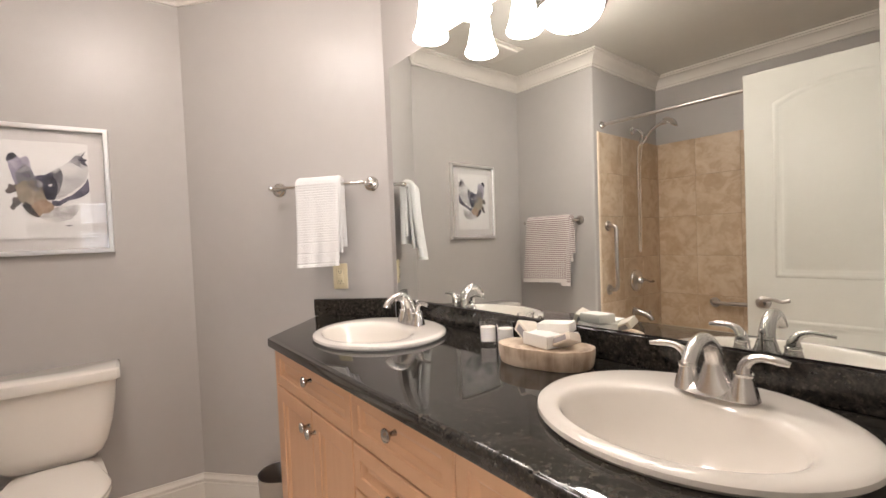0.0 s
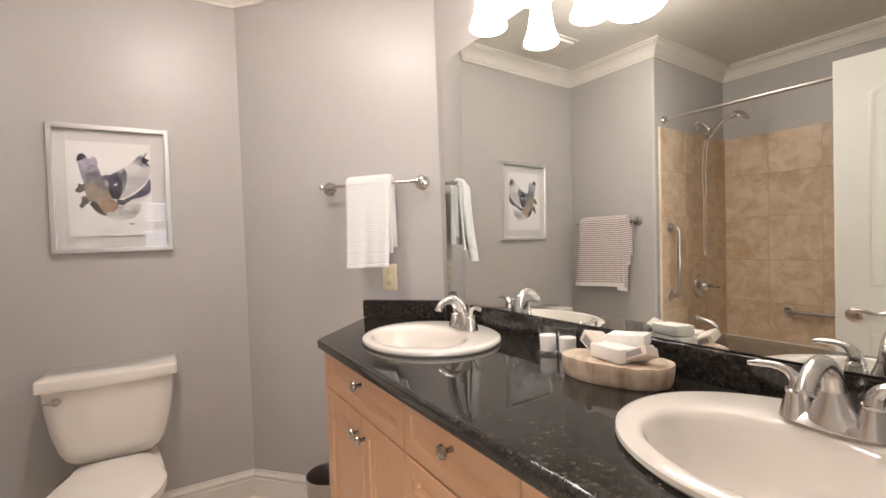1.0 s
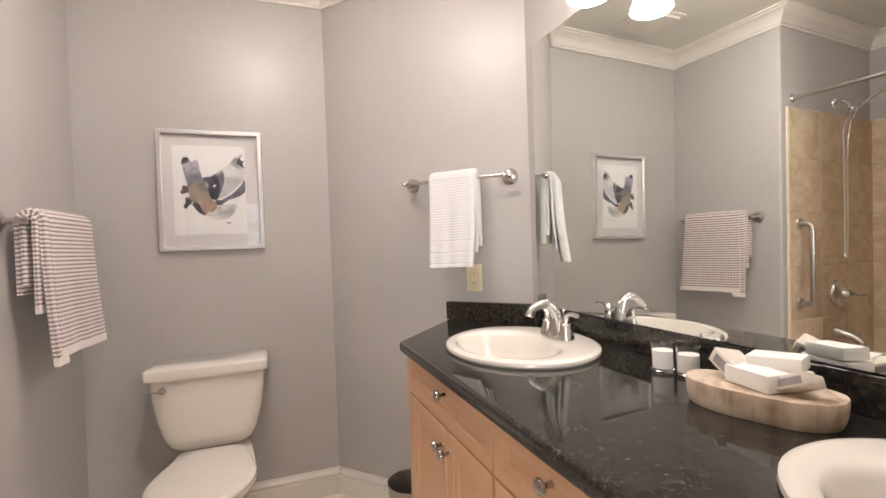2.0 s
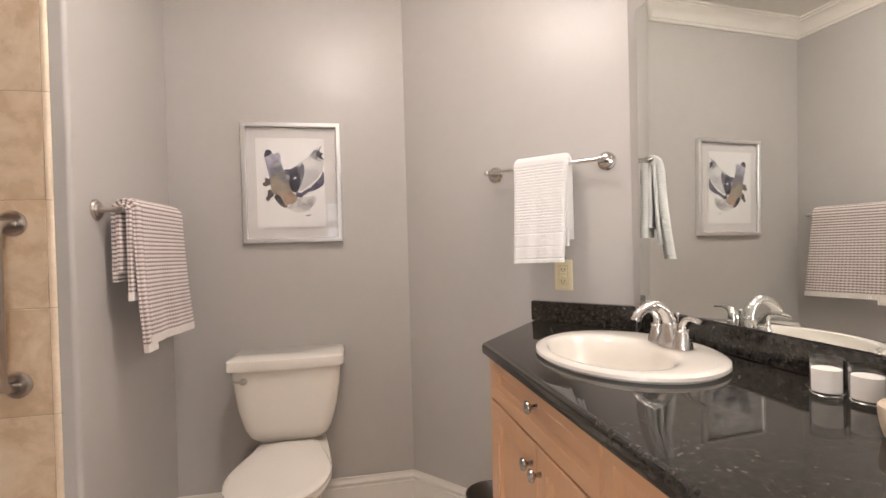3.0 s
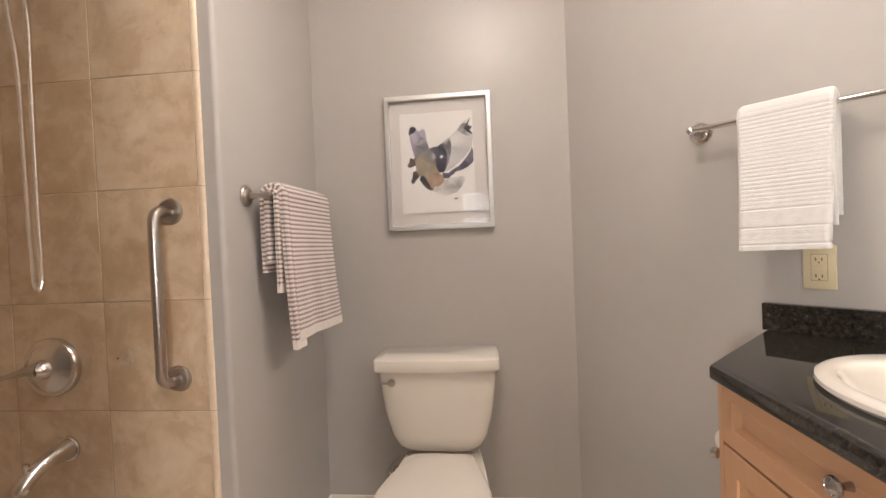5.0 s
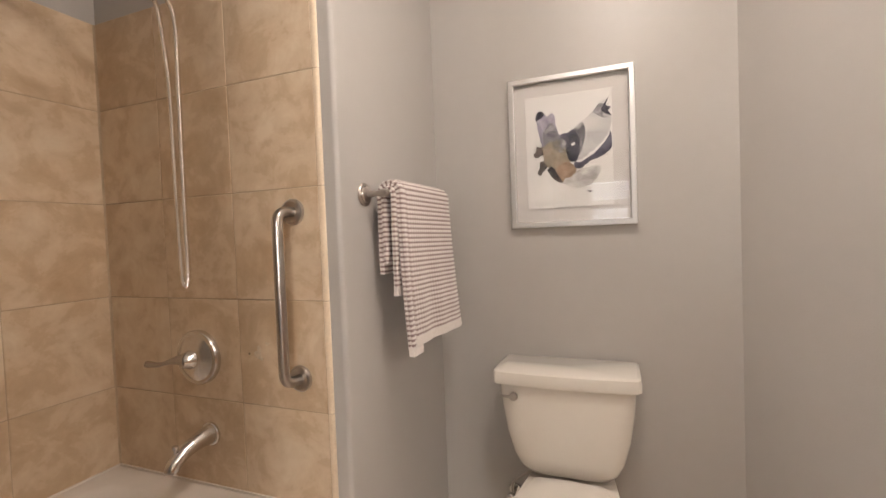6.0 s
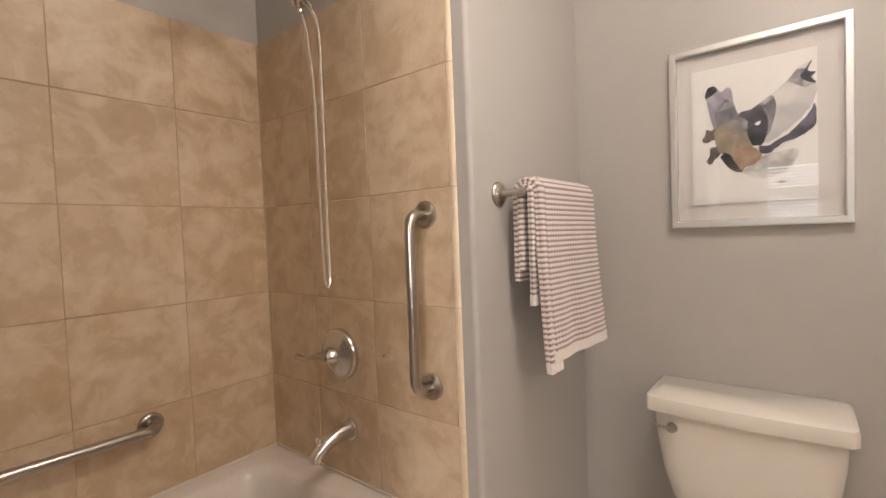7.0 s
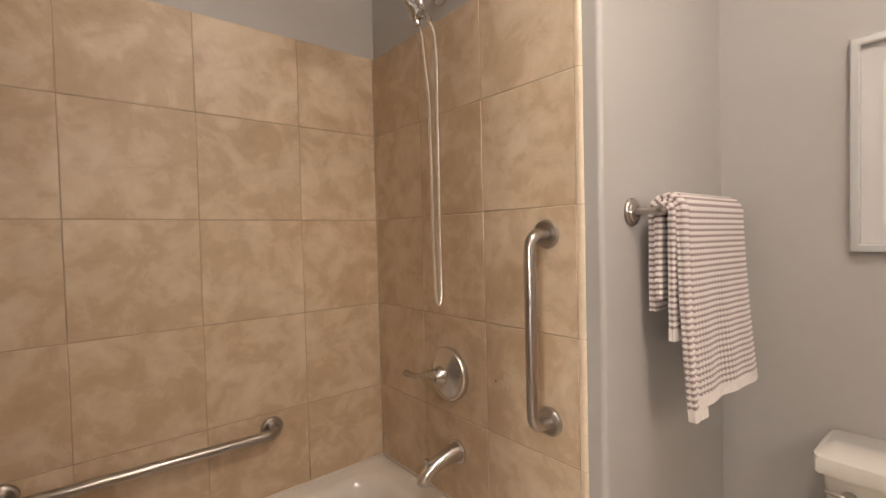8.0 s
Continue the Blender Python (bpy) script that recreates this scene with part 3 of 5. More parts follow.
structure("trim_corner_joint", prism([(X_TUB + 0.0085, Y_FAUCET - 0.0085), (X_TUB + 0.0085, Y_FAUCET - 0.0145), (X_TUB + 0.0110, Y_FAUCET - 0.0110), (X_TUB + 0.0145, Y_FAUCET - 0.0085)], 0.4965, 1.974), GROUT, "tan grouted joint in the tile corner", "grout")
EDGE_STONE = mat("bullnose_stone", (0.74, 0.605, 0.45), 0.4, spread=0.12, scale=14, bump=0.1)
edge_trim()

PATCH = mat("pale_filler", (0.66, 0.55, 0.42), 0.6, spread=0.2, scale=90)
HOLE = mat("dark_hole", (0.10, 0.07, 0.05), 0.8, spread=0.1, scale=90)


def filler_patch(name, x, z, r, tall, material):
    """A thin smear over an old screw hole in the tiles."""
    n = 20
    ring = []
    for i in range(n):
        a = 2 * math.pi * i / n
        k = r * (1 + 0.3 * math.sin(3 * a + 90 * x) + 0.16 * math.sin(5 * a + 40 * z))
        ring.append((k * math.cos(a), k * tall * math.sin(a)))
    bm = loft([[(u * k, y, v * k) for u, v in ring] for y, k in ((0.0, 1.0), (-0.0005, 0.93))])
    bmesh.ops.recalc_face_normals(bm, faces=bm.faces)
    ob = part(name, bm, material, FAUCET_TILES)
    ob.location = (x, -0.0016, z)


filler_patch("filler_patch", -0.933, 0.912, 0.013, 1.5, PATCH)
filler_patch("filler_patch", -0.900, 0.942, 0.008, 0.6, PATCH)
filler_patch("screw_hole", -0.968, 0.910, 0.0028, 1.1, HOLE)

# ---- tub and shower ----


def rounded(x0, x1, y0, y1, z, r, n=6):
    pts = []
    for cx, cy, a0 in ((x1 - r, y1 - r, 0), (x0 + r, y1 - r, 90), (x0 + r, y0 + r, 180), (x1 - r, y0 + r, 270)):
        for k in range(n + 1):
            a = radians(a0 + 90 * k / n)
            pts.append((cx + r * math.cos(a), cy + r * math.sin(a), z))
    return pts


def bathtub():
    x0, x1, y0, y1 = X_TUB + 0.009, -0.7035, TUB_END + 0.001, Y_FAUCET - 0.012
    secs = [rounded(x0, x1 - 0.01, y0, y1, 0.0, 0.004), rounded(x0, x1, y0, y1, 0.439, 0.004), rounded(x0, x1, y0, y1, 0.479, 0.006), rounded(x0 + 0.004, x1 - 0.006, y0 + 0.004, y1 - 0.004, 0.490, 0.008)]
    for k, z, r in ((0.0, 0.4895, 0.09), (0.012, 0.481, 0.10), (0.028, 0.449, 0.11), (0.05, 0.32, 0.12), (0.08, 0.16, 0.13), (0.13, 0.115, 0.14)):
        secs.append(rounded(x0 + 0.06 + k, x1 - 0.085 - k, y0 + 0.08 + k * 1.6, y1 - 0.075 - k, z, r))
    tub = thing("bathtub", "off-white enamel alcove bathtub with a broad rim", "bathtub")
    part("shell", loft(secs, cap0=True), TUB_ENAMEL, tub)
    part("drain", lathe([(0.03, 0), (0.03, 0.004), (0.01, 0.006)], 20, m=Matrix.Translation((-1.13, y1 - 0.33, 0.114))), NICKEL, tub)
    part("overflow_plate", lathe([(0.036, 0), (0.036, 0.004), (0.028, 0.008), (0.008, 0.010)], 24, m=Matrix.Translation((-1.13, y1 - 0.115, 0.37)) @ pose(0, 0, 0, 76)), NICKEL, tub)


bathtub()


def grab_bar(label, m, a, b, bend=0.055):
    """Stainless bar between two flanges on a wall; a and b are (along, up)."""
    g = thing("grab_bar", label, "grab bar", m, "grab bars in the tub")
    p, q = Vector((a[0], 0, a[1])), Vector((b[0], 0, b[1]))
    d, out = (q - p).normalized(), Vector((0, -bend, 0))
    pts = [p + Vector((0, -0.004, 0)), p + out * 0.45]
    for k in range(1, 7):
        t = k * math.pi / 12
        pts.append(p + out * 0.45 + out * 0.55 * math.sin(t) + d * 0.03 * (1 - math.cos(t)))
    back = [q - (x - p).dot(d) * d + Vector((0, (x - p).y, 0)) for x in pts]
    part("bar", tube(pts + back[::-1], 0.0142, 16), STEEL, g)
    for c in (p, q):
        part("flange", lathe([(0.0365, 0), (0.0365, 0.004), (0.034, 0.009), (0.029, 0.011), (0.022, 0.0085), (0.0148, 0.0085)], 32, m=Matrix.Translation(c) @ pose(0, 0, 0, 90)), STEEL, g)


grab_bar("upright satin steel grab bar on the tiles", WALL_FAUCET @ pose(0, -0.0015, 0), (-0.786, 0.852), (-0.786, 1.312), 0.066)
grab_bar("level satin steel grab bar on the long tiled wall", WALL_TUB @ pose(0, -0.0015, 0), (2.005, 0.713), (1.379, 0.724))


def shower_valve():
    v = thing("shower_valve", "brushed nickel tub valve with a single lever", "tap", WALL_FAUCET @ pose(-1.161, -0.0015, 0.890))
    part("escutcheon", lathe([(0.080, 0), (0.083, 0.002), (0.083, 0.015), (0.080, 0.0195), (0.074, 0.021), (0.069, 0.0205), (0.060, 0.026), (0.044, 0.034), (0.030, 0.038), (0.012, 0.040)], 48, m=pose(0, 0, 0, 90)), NICKEL, v, "domed round plate with a polished rim")
    part("hub", lathe([(0.030, 0.034), (0.027, 0.046), (0.021, 0.060), (0.014, 0.068), (0.004, 0.070)], 28, m=pose(0, 0, 0, 90)), NICKEL, v)
    lever = smooth_line([(0.006, -0.056, 0.006), (-0.022, -0.064, 0.004), (-0.055, -0.070, -0.004), (-0.088, -0.074, -0.012), (-0.118, -0.076, -0.013), (-0.136, -0.077, -0.011)])
    # the lever's dark reflections are put into a darker metal than the plate
    part("lever", tube(lever, spread_radii([0.021, 0.0155, 0.0090, 0.0066, 0.0084, 0.0112, 0.0095], len(lever)), 16, flat=0.8), KNOB_CHROME, v, "tapered lever with a flared tip")


shower_valve()


def tub_spout():
    s = thing("tub_spout", "brushed nickel tub spout with a diverter knob", "tap", WALL_FAUCET @ pose(-1.135, -0.0015, 0.650))
    line = smooth_line([(0, 0, 0.004), (0, -0.016, 0.004), (0, -0.045, 0.001), (-0.002, -0.082, -0.009), (-0.004, -0.112, -0.025), (-0.005, -0.130, -0.043), (-0.005, -0.134, -0.054)])
    part("body", tube(line, spread_radii([0.034, 0.0315, 0.0265, 0.0232, 0.0218, 0.0215, 0.0195], len(line)), 24, flat=0.9), NICKEL, s)
    part("wall_ring", lathe([(0.0355, 0), (0.0355, 0.005), (0.033, 0.008), (0.030, 0.008)], 32, m=pose(0, 0, 0.004, 90)), NICKEL, s)
    part("diverter", lathe([(0.0045, 0), (0.0045, 0.016), (0.0075, 0.018), (0.0085, 0.023), (0.0075, 0.029), (0.003, 0.031)], 16, m=pose(-0.004, -0.118, -0.012)), NICKEL, s)


tub_spout()


def hand_shower():
    h = thing("hand_shower", "chrome hand shower on a bracket with a ribbed metal hose", "shower head", WALL_FAUCET @ pose(-1.158, -0.0015, 2.040))
    part("flange", lathe([(0.030, 0), (0.028, 0.006), (0.012, 0.012)], 28, m=pose(0, 0, 0, 90)), NICKEL, h)
    arm = smooth_line([(0, -0.004, 0), (0, -0.035, 0.004), (0, -0.062, -0.012), (0.002, -0.080, -0.045)])
    part("arm", tube(arm, 0.0085, 14), NICKEL, h)
    part("bracket", lathe([(0.010, -0.030), (0.015, -0.026), (0.0165, -0.010), (0.0135, -0.004), (0.0165, 0.002), (0.0155, 0.020), (0.011, 0.026)], 24, m=pose(0.002, -0.083, -0.062, 20)), CHROME, h, "chrome diverter bracket")
    cradle = lathe([(0.011, -0.020), (0.0155, -0.016), (0.0165, 0.010), (0.0135, 0.022)], 24, m=pose(-0.014, -0.096, -0.074, 32, 18))
    part("cradle", cradle, CHROME, h, "sleeve that holds the handle")
    for x, y, z, tilt in ((-0.017, -0.086, -0.094, 0), (0.032, -0.084, -0.104, -24)):
        part("hose_nut", lathe([(0.0085, -0.014), (0.0105, -0.012), (0.0105, 0.008), (0.0085, 0.012)], 18, m=pose(x, y, z, 14, tilt)), CHROME, h)
    part("outlet_stub", tube([(0.004, -0.083, -0.072), (0.020, -0.083, -0.086), (0.032, -0.084, -0.100)], 0.0075, 12), CHROME, h)
    handle = smooth_line([(-0.016, -0.090, -0.092), (-0.015, -0.105, -0.066), (-0.016, -0.145, -0.024), (-0.020, -0.200, 0.010), (-0.026, -0.245, 0.020)])
    part("handle", tube(handle, spread_radii([0.0095, 0.0118, 0.0125, 0.0122, 0.0170], len(handle)), 16), CHROME, h)
    part("head", lathe([(0.014, 0.026), (0.034, 0.021), (0.052, 0.008), (0.058, -0.002), (0.058, -0.007), (0.054, -0.010), (0.046, -0.0105)], 36, m=pose(-0.030, -0.278, 0.014, 38)), CHROME, h)
    hose = smooth_line([(-0.017, -0.086, -0.088), (-0.023, -0.064, -0.125), (-0.016, -0.057, -0.22), (-0.004, -0.055, -0.36), (0.0, -0.055, -0.69), (0.006, -0.055, -0.88), (0.010, -0.055, -0.916), (0.019, -0.055, -0.929), (0.027, -0.055, -0.914), (0.030, -0.055, -0.87), (0.029, -0.055, -0.69), (0.033, -0.056, -0.36), (0.036, -0.058, -0.20), (0.041, -0.070, -0.140), (0.033, -0.083, -0.106)], 12)
    rings, step = [Vector(hose[0])], 0.0029
    for q in hose[1:]:
        q = Vector(q)
        while (q - rings[-1]).length >= step:
            rings.append(rings[-1] + (q - rings[-1]).normalized() * step)
    part("hose", tube([tuple(q) for q in rings], [0.0080 if i % 2 else 0.0060 for i in range(len(rings))], 9), HOSE, h, "ribbed steel hose hanging in a loop")


hand_shower()


def shower_rod():
    r = thing("shower_rod", "straight chrome shower curtain rod", "curtain rod", pose(-0.750, 0, 2.029))
    part("rod", tube([(0, TUB_END + 0.002, 0), (0, 1.7, 0), (0, Y_FAUCET - 0.002, 0)], 0.0115, 16), STEEL, r)
    for y, k in ((Y_FAUCET - 0.001, 90), (TUB_END + 0.001, -90)):
        part("flange", lathe([(0.026, 0), (0.026, 0.005), (0.018, 0.012), (0.015, 0.03)], 24, m=pose(0, y, 0, k)), CHROME, r)


shower_rod()

# ---- toilet corner ----


def toilet():
    t = thing("toilet", "white two-piece toilet with its lid closed", "toilet", pose(-0.1385, Y_BACK, 0) @ Matrix.Diagonal((1.015, 1.0, 0.993, 1.0)))
    tank = [oval(0, -0.118, z, w / 2, d / 2, p, 56) for z, w, d, p in ((0.402, 0.24, 0.10, 3), (0.410, 0.285, 0.13, 3.5), (0.432, 0.325, 0.155, 4), (0.47, 0.362, 0.165, 4.5), (0.55, 0.402, 0.18, 5), (0.645, 0.428, 0.19, 5.5), (0.7265, 0.440, 0.195, 6))]
    part("tank", loft(tank), PORCELAIN, t)

    def lid_ring(z, w, d, k=0.0):
        """Flat at the wall, bowed at the front, corners cut."""
        pts, n = [], 24
        for i in range(n + 1):
            u = -1 + 2 * i / n
            pts.append((u * (w / 2 - 0.012), -0.118 - d / 2 - 0.012 * (1 - u * u) + k, z))
        pts += [(w / 2 - 0.003, -0.118 - d / 2 + 0.012, z), (w / 2, -0.118 - d / 2 + 0.03, z), (w / 2, -0.118 + d / 2 - 0.008, z), (w / 2 - 0.008, -0.118 + d / 2, z)]
        return pts + [(-x, y, zz) for x, y, zz in pts[:n:-1]]

    lid = [lid_ring(0.7260, 0.456, 0.212), lid_ring(0.730, 0.468, 0.216), lid_ring(0.758, 0.468, 0.216), lid_ring(0.767, 0.462, 0.212), lid_ring(0.772, 0.442, 0.202, 0.004)]
    part("tank_lid", loft(lid), PORCELAIN, t, "white tank lid with a bowed front")
    lever = lathe([(0.014, 0), (0.015, 0.004), (0.013, 0.012), (0.006, 0.016)], 24, m=pose(-0.163, -0.214, 0.684, 90))
    tube(smooth_line([(-0.163, -0.224, 0.684), (-0.185, -0.227, 0.685), (-0.205, -0.224, 0.686)]), spread_radii([0.006, 0.0045, 0.005], 17), 10, lever)
    part("flush_lever", lever, STEEL, t, "satin nickel flush lever")

    def egg(z, w, back, front, taper=0.62, n=56):
        """A ring, round in front and narrowed towards the tank."""
        pts = []
        mid = back + (front - back) * 0.52
        for i in range(n):
            a = 2 * math.pi * i / n
            c, s = math.cos(a), math.sin(a)
            if s <= 0:
                x, y = math.copysign(abs(c) ** 0.86, c), mid + (front - mid) * -s
            else:
                h = 1 - abs(1 - 2 * a / math.pi)
                if h < 0.66:
                    x, y = math.copysign(1 - (1 - taper) * (h / 0.66) ** 1.25, c), mid + (back - mid) * h / 0.66
                else:
                    q = (h - 0.66) / 0.34
                    x, y = math.copysign(taper * (1 - q ** 1.3), c), back + 0.006 * q
            pts.append((0.010 + x * w / 2 * 0.968, y, z * 0.965))
        return pts

    bowl = [egg(z, w, b, f, tp) for z, w, b, f, tp in ((0.0, 0.215, -0.10, -0.50, 0.9), (0.02, 0.225, -0.095, -0.51, 0.9), (0.05, 0.20, -0.10, -0.49, 0.95), (0.14, 0.19, -0.10, -0.47, 0.95), (0.22, 0.22, -0.08, -0.52, 0.9), (0.30, 0.30, -0.05, -0.62, 0.8), (0.355, 0.345, -0.04, -0.665, 0.75), (0.383, 0.360, -0.04, -0.68, 0.75), (0.392, 0.352, -0.045, -0.675, 0.75))]
    part("bowl", loft(bowl), PORCELAIN, t)
    part("seat", loft([egg(z, w, -0.225, f) for z, w, f in ((0.393, 0.362, -0.684), (0.397, 0.372, -0.690), (0.406, 0.374, -0.692), (0.411, 0.368, -0.688))]), PORCELAIN, t)
    part("seat_lid", loft([egg(z, w, -0.222, f, tp) for z, w, f, tp in ((0.4125, 0.366, -0.686, 0.62), (0.416, 0.374, -0.692, 0.62), (0.426, 0.374, -0.692, 0.62), (0.432, 0.362, -0.684, 0.62), (0.4345, 0.33, -0.66, 0.62))]), PORCELAIN, t, "closed white seat lid")


toilet()


def supply_valve():
    v = thing("water_supply_valve", "small chrome water stop valve with a hose", "valve", WALL_BACK @ pose(-0.359, -0.001, 0.2356))
    part("flange", lathe([(0.024, 0), (0.022, 0.006), (0.010, 0.01)], 20, m=pose(0, 0, 0, 90)), CHROME, v)
    part("stem", tube([(0, 0, 0), (0, -0.06, 0)], 0.008, 10), CHROME, v)
    part("knob", lathe([(0.014, 0), (0.018, 0.006), (0.018, 0.014), (0.012, 0.018)], 16, m=pose(0, -0.058, 0, 90)), CHROME, v)
    part("hose", tube(smooth_line([(0, -0.045, 0.005), (0.005, -0.045, 0.05), (0.06, -0.06, 0.10), (0.10, -0.09, 0.145)]), 0.005, 8), STEEL, v)


supply_valve()


def watercolour(name, a, b, scale=9.0, thin=1.0):
    m, nt, bs, co = node_mat(name, 0.9)
    n = nt.nodes.new("ShaderNodeTexNoise")
    n.inputs["Scale"].default_value, n.inputs["Detail"].default_value, n.inputs["Distortion"].default_value = scale, 5, 0.8
    nt.links.new(co.outputs["Object"], n.inputs["Vector"])
    r = ramp(nt, [(0.36, a), (0.64, b)])
    nt.links.new(n.outputs["Fac"], r.inputs[0])
    nt.links.new(r.outputs[0], bs.inputs["Base Color"])
    if thin < 1:
        n2, mr = nt.nodes.new("ShaderNodeTexNoise"), nt.nodes.new("ShaderNodeMapRange")
        n2.inputs["Scale"].default_value, n2.inputs["Detail"].default_value = 26, 5
        mr.inputs["From Min"].default_value, mr.inputs["From Max"].default_value = 0.35, 0.6
        mr.inputs["To Min"].default_value = thin
        nt.links.new(co.outputs["Object"], n2.inputs["Vector"])
        nt.links.new(n2.outputs["Fac"], mr.inputs["Value"])
        nt.links.new(mr.outputs[0], bs.inputs["Alpha"])
    return m


def picture():
    x0, x1, z0, z1 = -0.3316, 0.1039, 1.2472, 1.7942
    W, H = x1 - x0, z1 - z0
    p = thing("framed_picture", "abstract watercolour floated on a mat in a silver frame", "picture", WALL_BACK @ pose(x0, -0.0015, z0))
    prof = [(0.0, 0.0), (0.0, -0.024), (0.003, -0.028), (0.017, -0.028), (0.020, -0.025), (0.020, -0.012), (0.012, -0.012), (0.012, 0.0)]
    ring = [(0, 0), (W, 0), (W, H), (0, H)]
    for i in range(4):
        a, b = Vector(ring[i]), Vector(ring[(i + 1) % 4])
        d = (b - a).normalized()
        n = Vector((-d.y, d.x))
        secs = []
        for end, s in ((a, 1), (b, -1)):
            secs.append([((end + n * k + d * s * k).x, y, (end + n * k + d * s * k).y) for k, y in prof])
        part("frame_rail", loft(secs), FRAME_SILVER, p)
    part("mat", box(0.012, W - 0.012, -0.006, -0.002, 0.012, H - 0.012), MAT_BOARD, p, "pale grey mat board")
    ax0, ax1, az0, az1 = 0.061, 0.361, 0.070, 0.477
    sheet = part("paper", box(ax0, ax1, -0.0105, -0.0085, az0, az1), PAPER, p, "white deckled art paper")
    lav = watercolour("wash_lavender", (0.19, 0.17, 0.25), (0.46, 0.42, 0.48), 14, 0.8)
    ink = watercolour("wash_ink", (0.016, 0.016, 0.026), (0.065, 0.06, 0.085), 20, 0.84)
    ochre = watercolour("wash_ochre", (0.24, 0.19, 0.135), (0.42, 0.345, 0.25), 16, 0.8)
    umber = watercolour("wash_umber", (0.022, 0.02, 0.024), (0.15, 0.115, 0.10), 22, 0.88)
    rust = watercolour("wash_rust", (0.27, 0.17, 0.11), (0.45, 0.32, 0.22), 18, 0.8)
    grey = watercolour("wash_grey", (0.46, 0.44, 0.43), (0.68, 0.65, 0.62), 8)
    mist = watercolour("wash_mist", (0.16, 0.155, 0.17), (0.45, 0.43, 0.44), 14, 0.15)
    slate = watercolour("wash_slate", (0.025, 0.025, 0.042), (0.15, 0.14, 0.185), 16, 0.88)
    pale = watercolour("wash_pale", (0.62, 0.59, 0.56), (0.74, 0.70, 0.66), 8, 0.5)
    blank = watercolour("wash_blank", (0.78, 0.75, 0.71), (0.80, 0.77, 0.73))
    blots = [
        (pale, [(0.42, 0.78), (0.6, 0.68), (0.86, 0.66), (0.8, 0.78), (0.62, 0.84), (0.5, 0.82)]),
        (grey, [(0.40, 0.36), (0.52, 0.34), (0.60, 0.29), (0.72, 0.23), (0.80, 0.17), (0.87, 0.115), (0.965, 0.085), (0.93, 0.15), (0.99, 0.165), (0.97, 0.20), (0.995, 0.235), (0.99, 0.32), (0.93, 0.41), (0.8, 0.51), (0.62, 0.59), (0.5, 0.5)]),
        (mist, [(0.55, 0.33), (0.66, 0.27), (0.70, 0.33), (0.68, 0.45), (0.63, 0.55), (0.58, 0.5)]),
        (mist, [(0.78, 0.19), (0.87, 0.125), (0.94, 0.16), (0.97, 0.24), (0.90, 0.25), (0.84, 0.22)]),
        (lav, [(0.125, 0.20), (0.16, 0.16), (0.22, 0.155), (0.26, 0.18), (0.30, 0.155), (0.345, 0.18), (0.36, 0.26), (0.39, 0.34), (0.42, 0.40), (0.33, 0.47), (0.22, 0.50), (0.18, 0.41), (0.15, 0.31)]),
        (mist, [(0.20, 0.33), (0.30, 0.24), (0.38, 0.33), (0.40, 0.44), (0.30, 0.46), (0.22, 0.44)]),
        (slate, [(0.36, 0.42), (0.42, 0.355), (0.50, 0.345), (0.56, 0.32), (0.60, 0.36), (0.53, 0.43), (0.46, 0.47), (0.40, 0.48)]),
        (ink, [(0.115, 0.175), (0.14, 0.145), (0.18, 0.13), (0.215, 0.14), (0.225, 0.165), (0.19, 0.185), (0.16, 0.205), (0.125, 0.215)]),
        (umber, [(0.085, 0.515), (0.12, 0.475), (0.125, 0.44), (0.17, 0.455), (0.22, 0.45), (0.21, 0.51), (0.16, 0.53), (0.11, 0.54)]),
        (umber, [(0.125, 0.68), (0.15, 0.63), (0.16, 0.59), (0.22, 0.575), (0.26, 0.62), (0.21, 0.66), (0.16, 0.705)]),
        (ochre, [(0.19, 0.47), (0.26, 0.42), (0.34, 0.40), (0.43, 0.41), (0.49, 0.46), (0.52, 0.55), (0.50, 0.64), (0.40, 0.66), (0.29, 0.65), (0.22, 0.60)]),
        (mist, [(0.30, 0.40), (0.42, 0.39), (0.50, 0.46), (0.44, 0.52), (0.34, 0.48)]),
        (umber, [(0.24, 0.655), (0.29, 0.63), (0.35, 0.66), (0.42, 0.69), (0.44, 0.765), (0.38, 0.775), (0.31, 0.735)]),
        (rust, [(0.34, 0.665), (0.40, 0.625), (0.48, 0.60), (0.56, 0.635), (0.585, 0.68), (0.53, 0.735), (0.46, 0.745), (0.43, 0.77), (0.38, 0.72)]),
        (ink, [(0.475, 0.50), (0.49, 0.43), (0.535, 0.375), (0.60, 0.365), (0.635, 0.42), (0.63, 0.52), (0.595, 0.595), (0.53, 0.605), (0.49, 0.56)]),
        (blank, [(0.535, 0.455), (0.575, 0.435), (0.58, 0.452), (0.555, 0.462)]),
        (slate, [(0.56, 0.615), (0.64, 0.61), (0.72, 0.58), (0.80, 0.54), (0.88, 0.485), (0.94, 0.425), (0.985, 0.375), (0.99, 0.50), (0.93, 0.55), (0.86, 0.585), (0.77, 0.60), (0.70, 0.635), (0.65, 0.665), (0.58, 0.66)]),
        (ink, [(0.90, 0.15), (0.965, 0.085), (0.935, 0.145), (0.99, 0.17), (0.955, 0.195), (0.99, 0.235), (0.93, 0.22), (0.88, 0.18)]),
    ]
    bars = [(0.70, 0.865, 0.075, 0.006), (0.72, 0.872, 0.03, 0.008)]
    for k, (m, pts) in enumerate(blots):
        loop = smooth_line([(u, v, 0) for u, v in pts + pts[:1]], 7)[:-1]
        bm = bmesh.new()
        vs = []
        for q in loop:
            j = noise.noise((q.x * 30, q.y * 30, k)) * 0.008
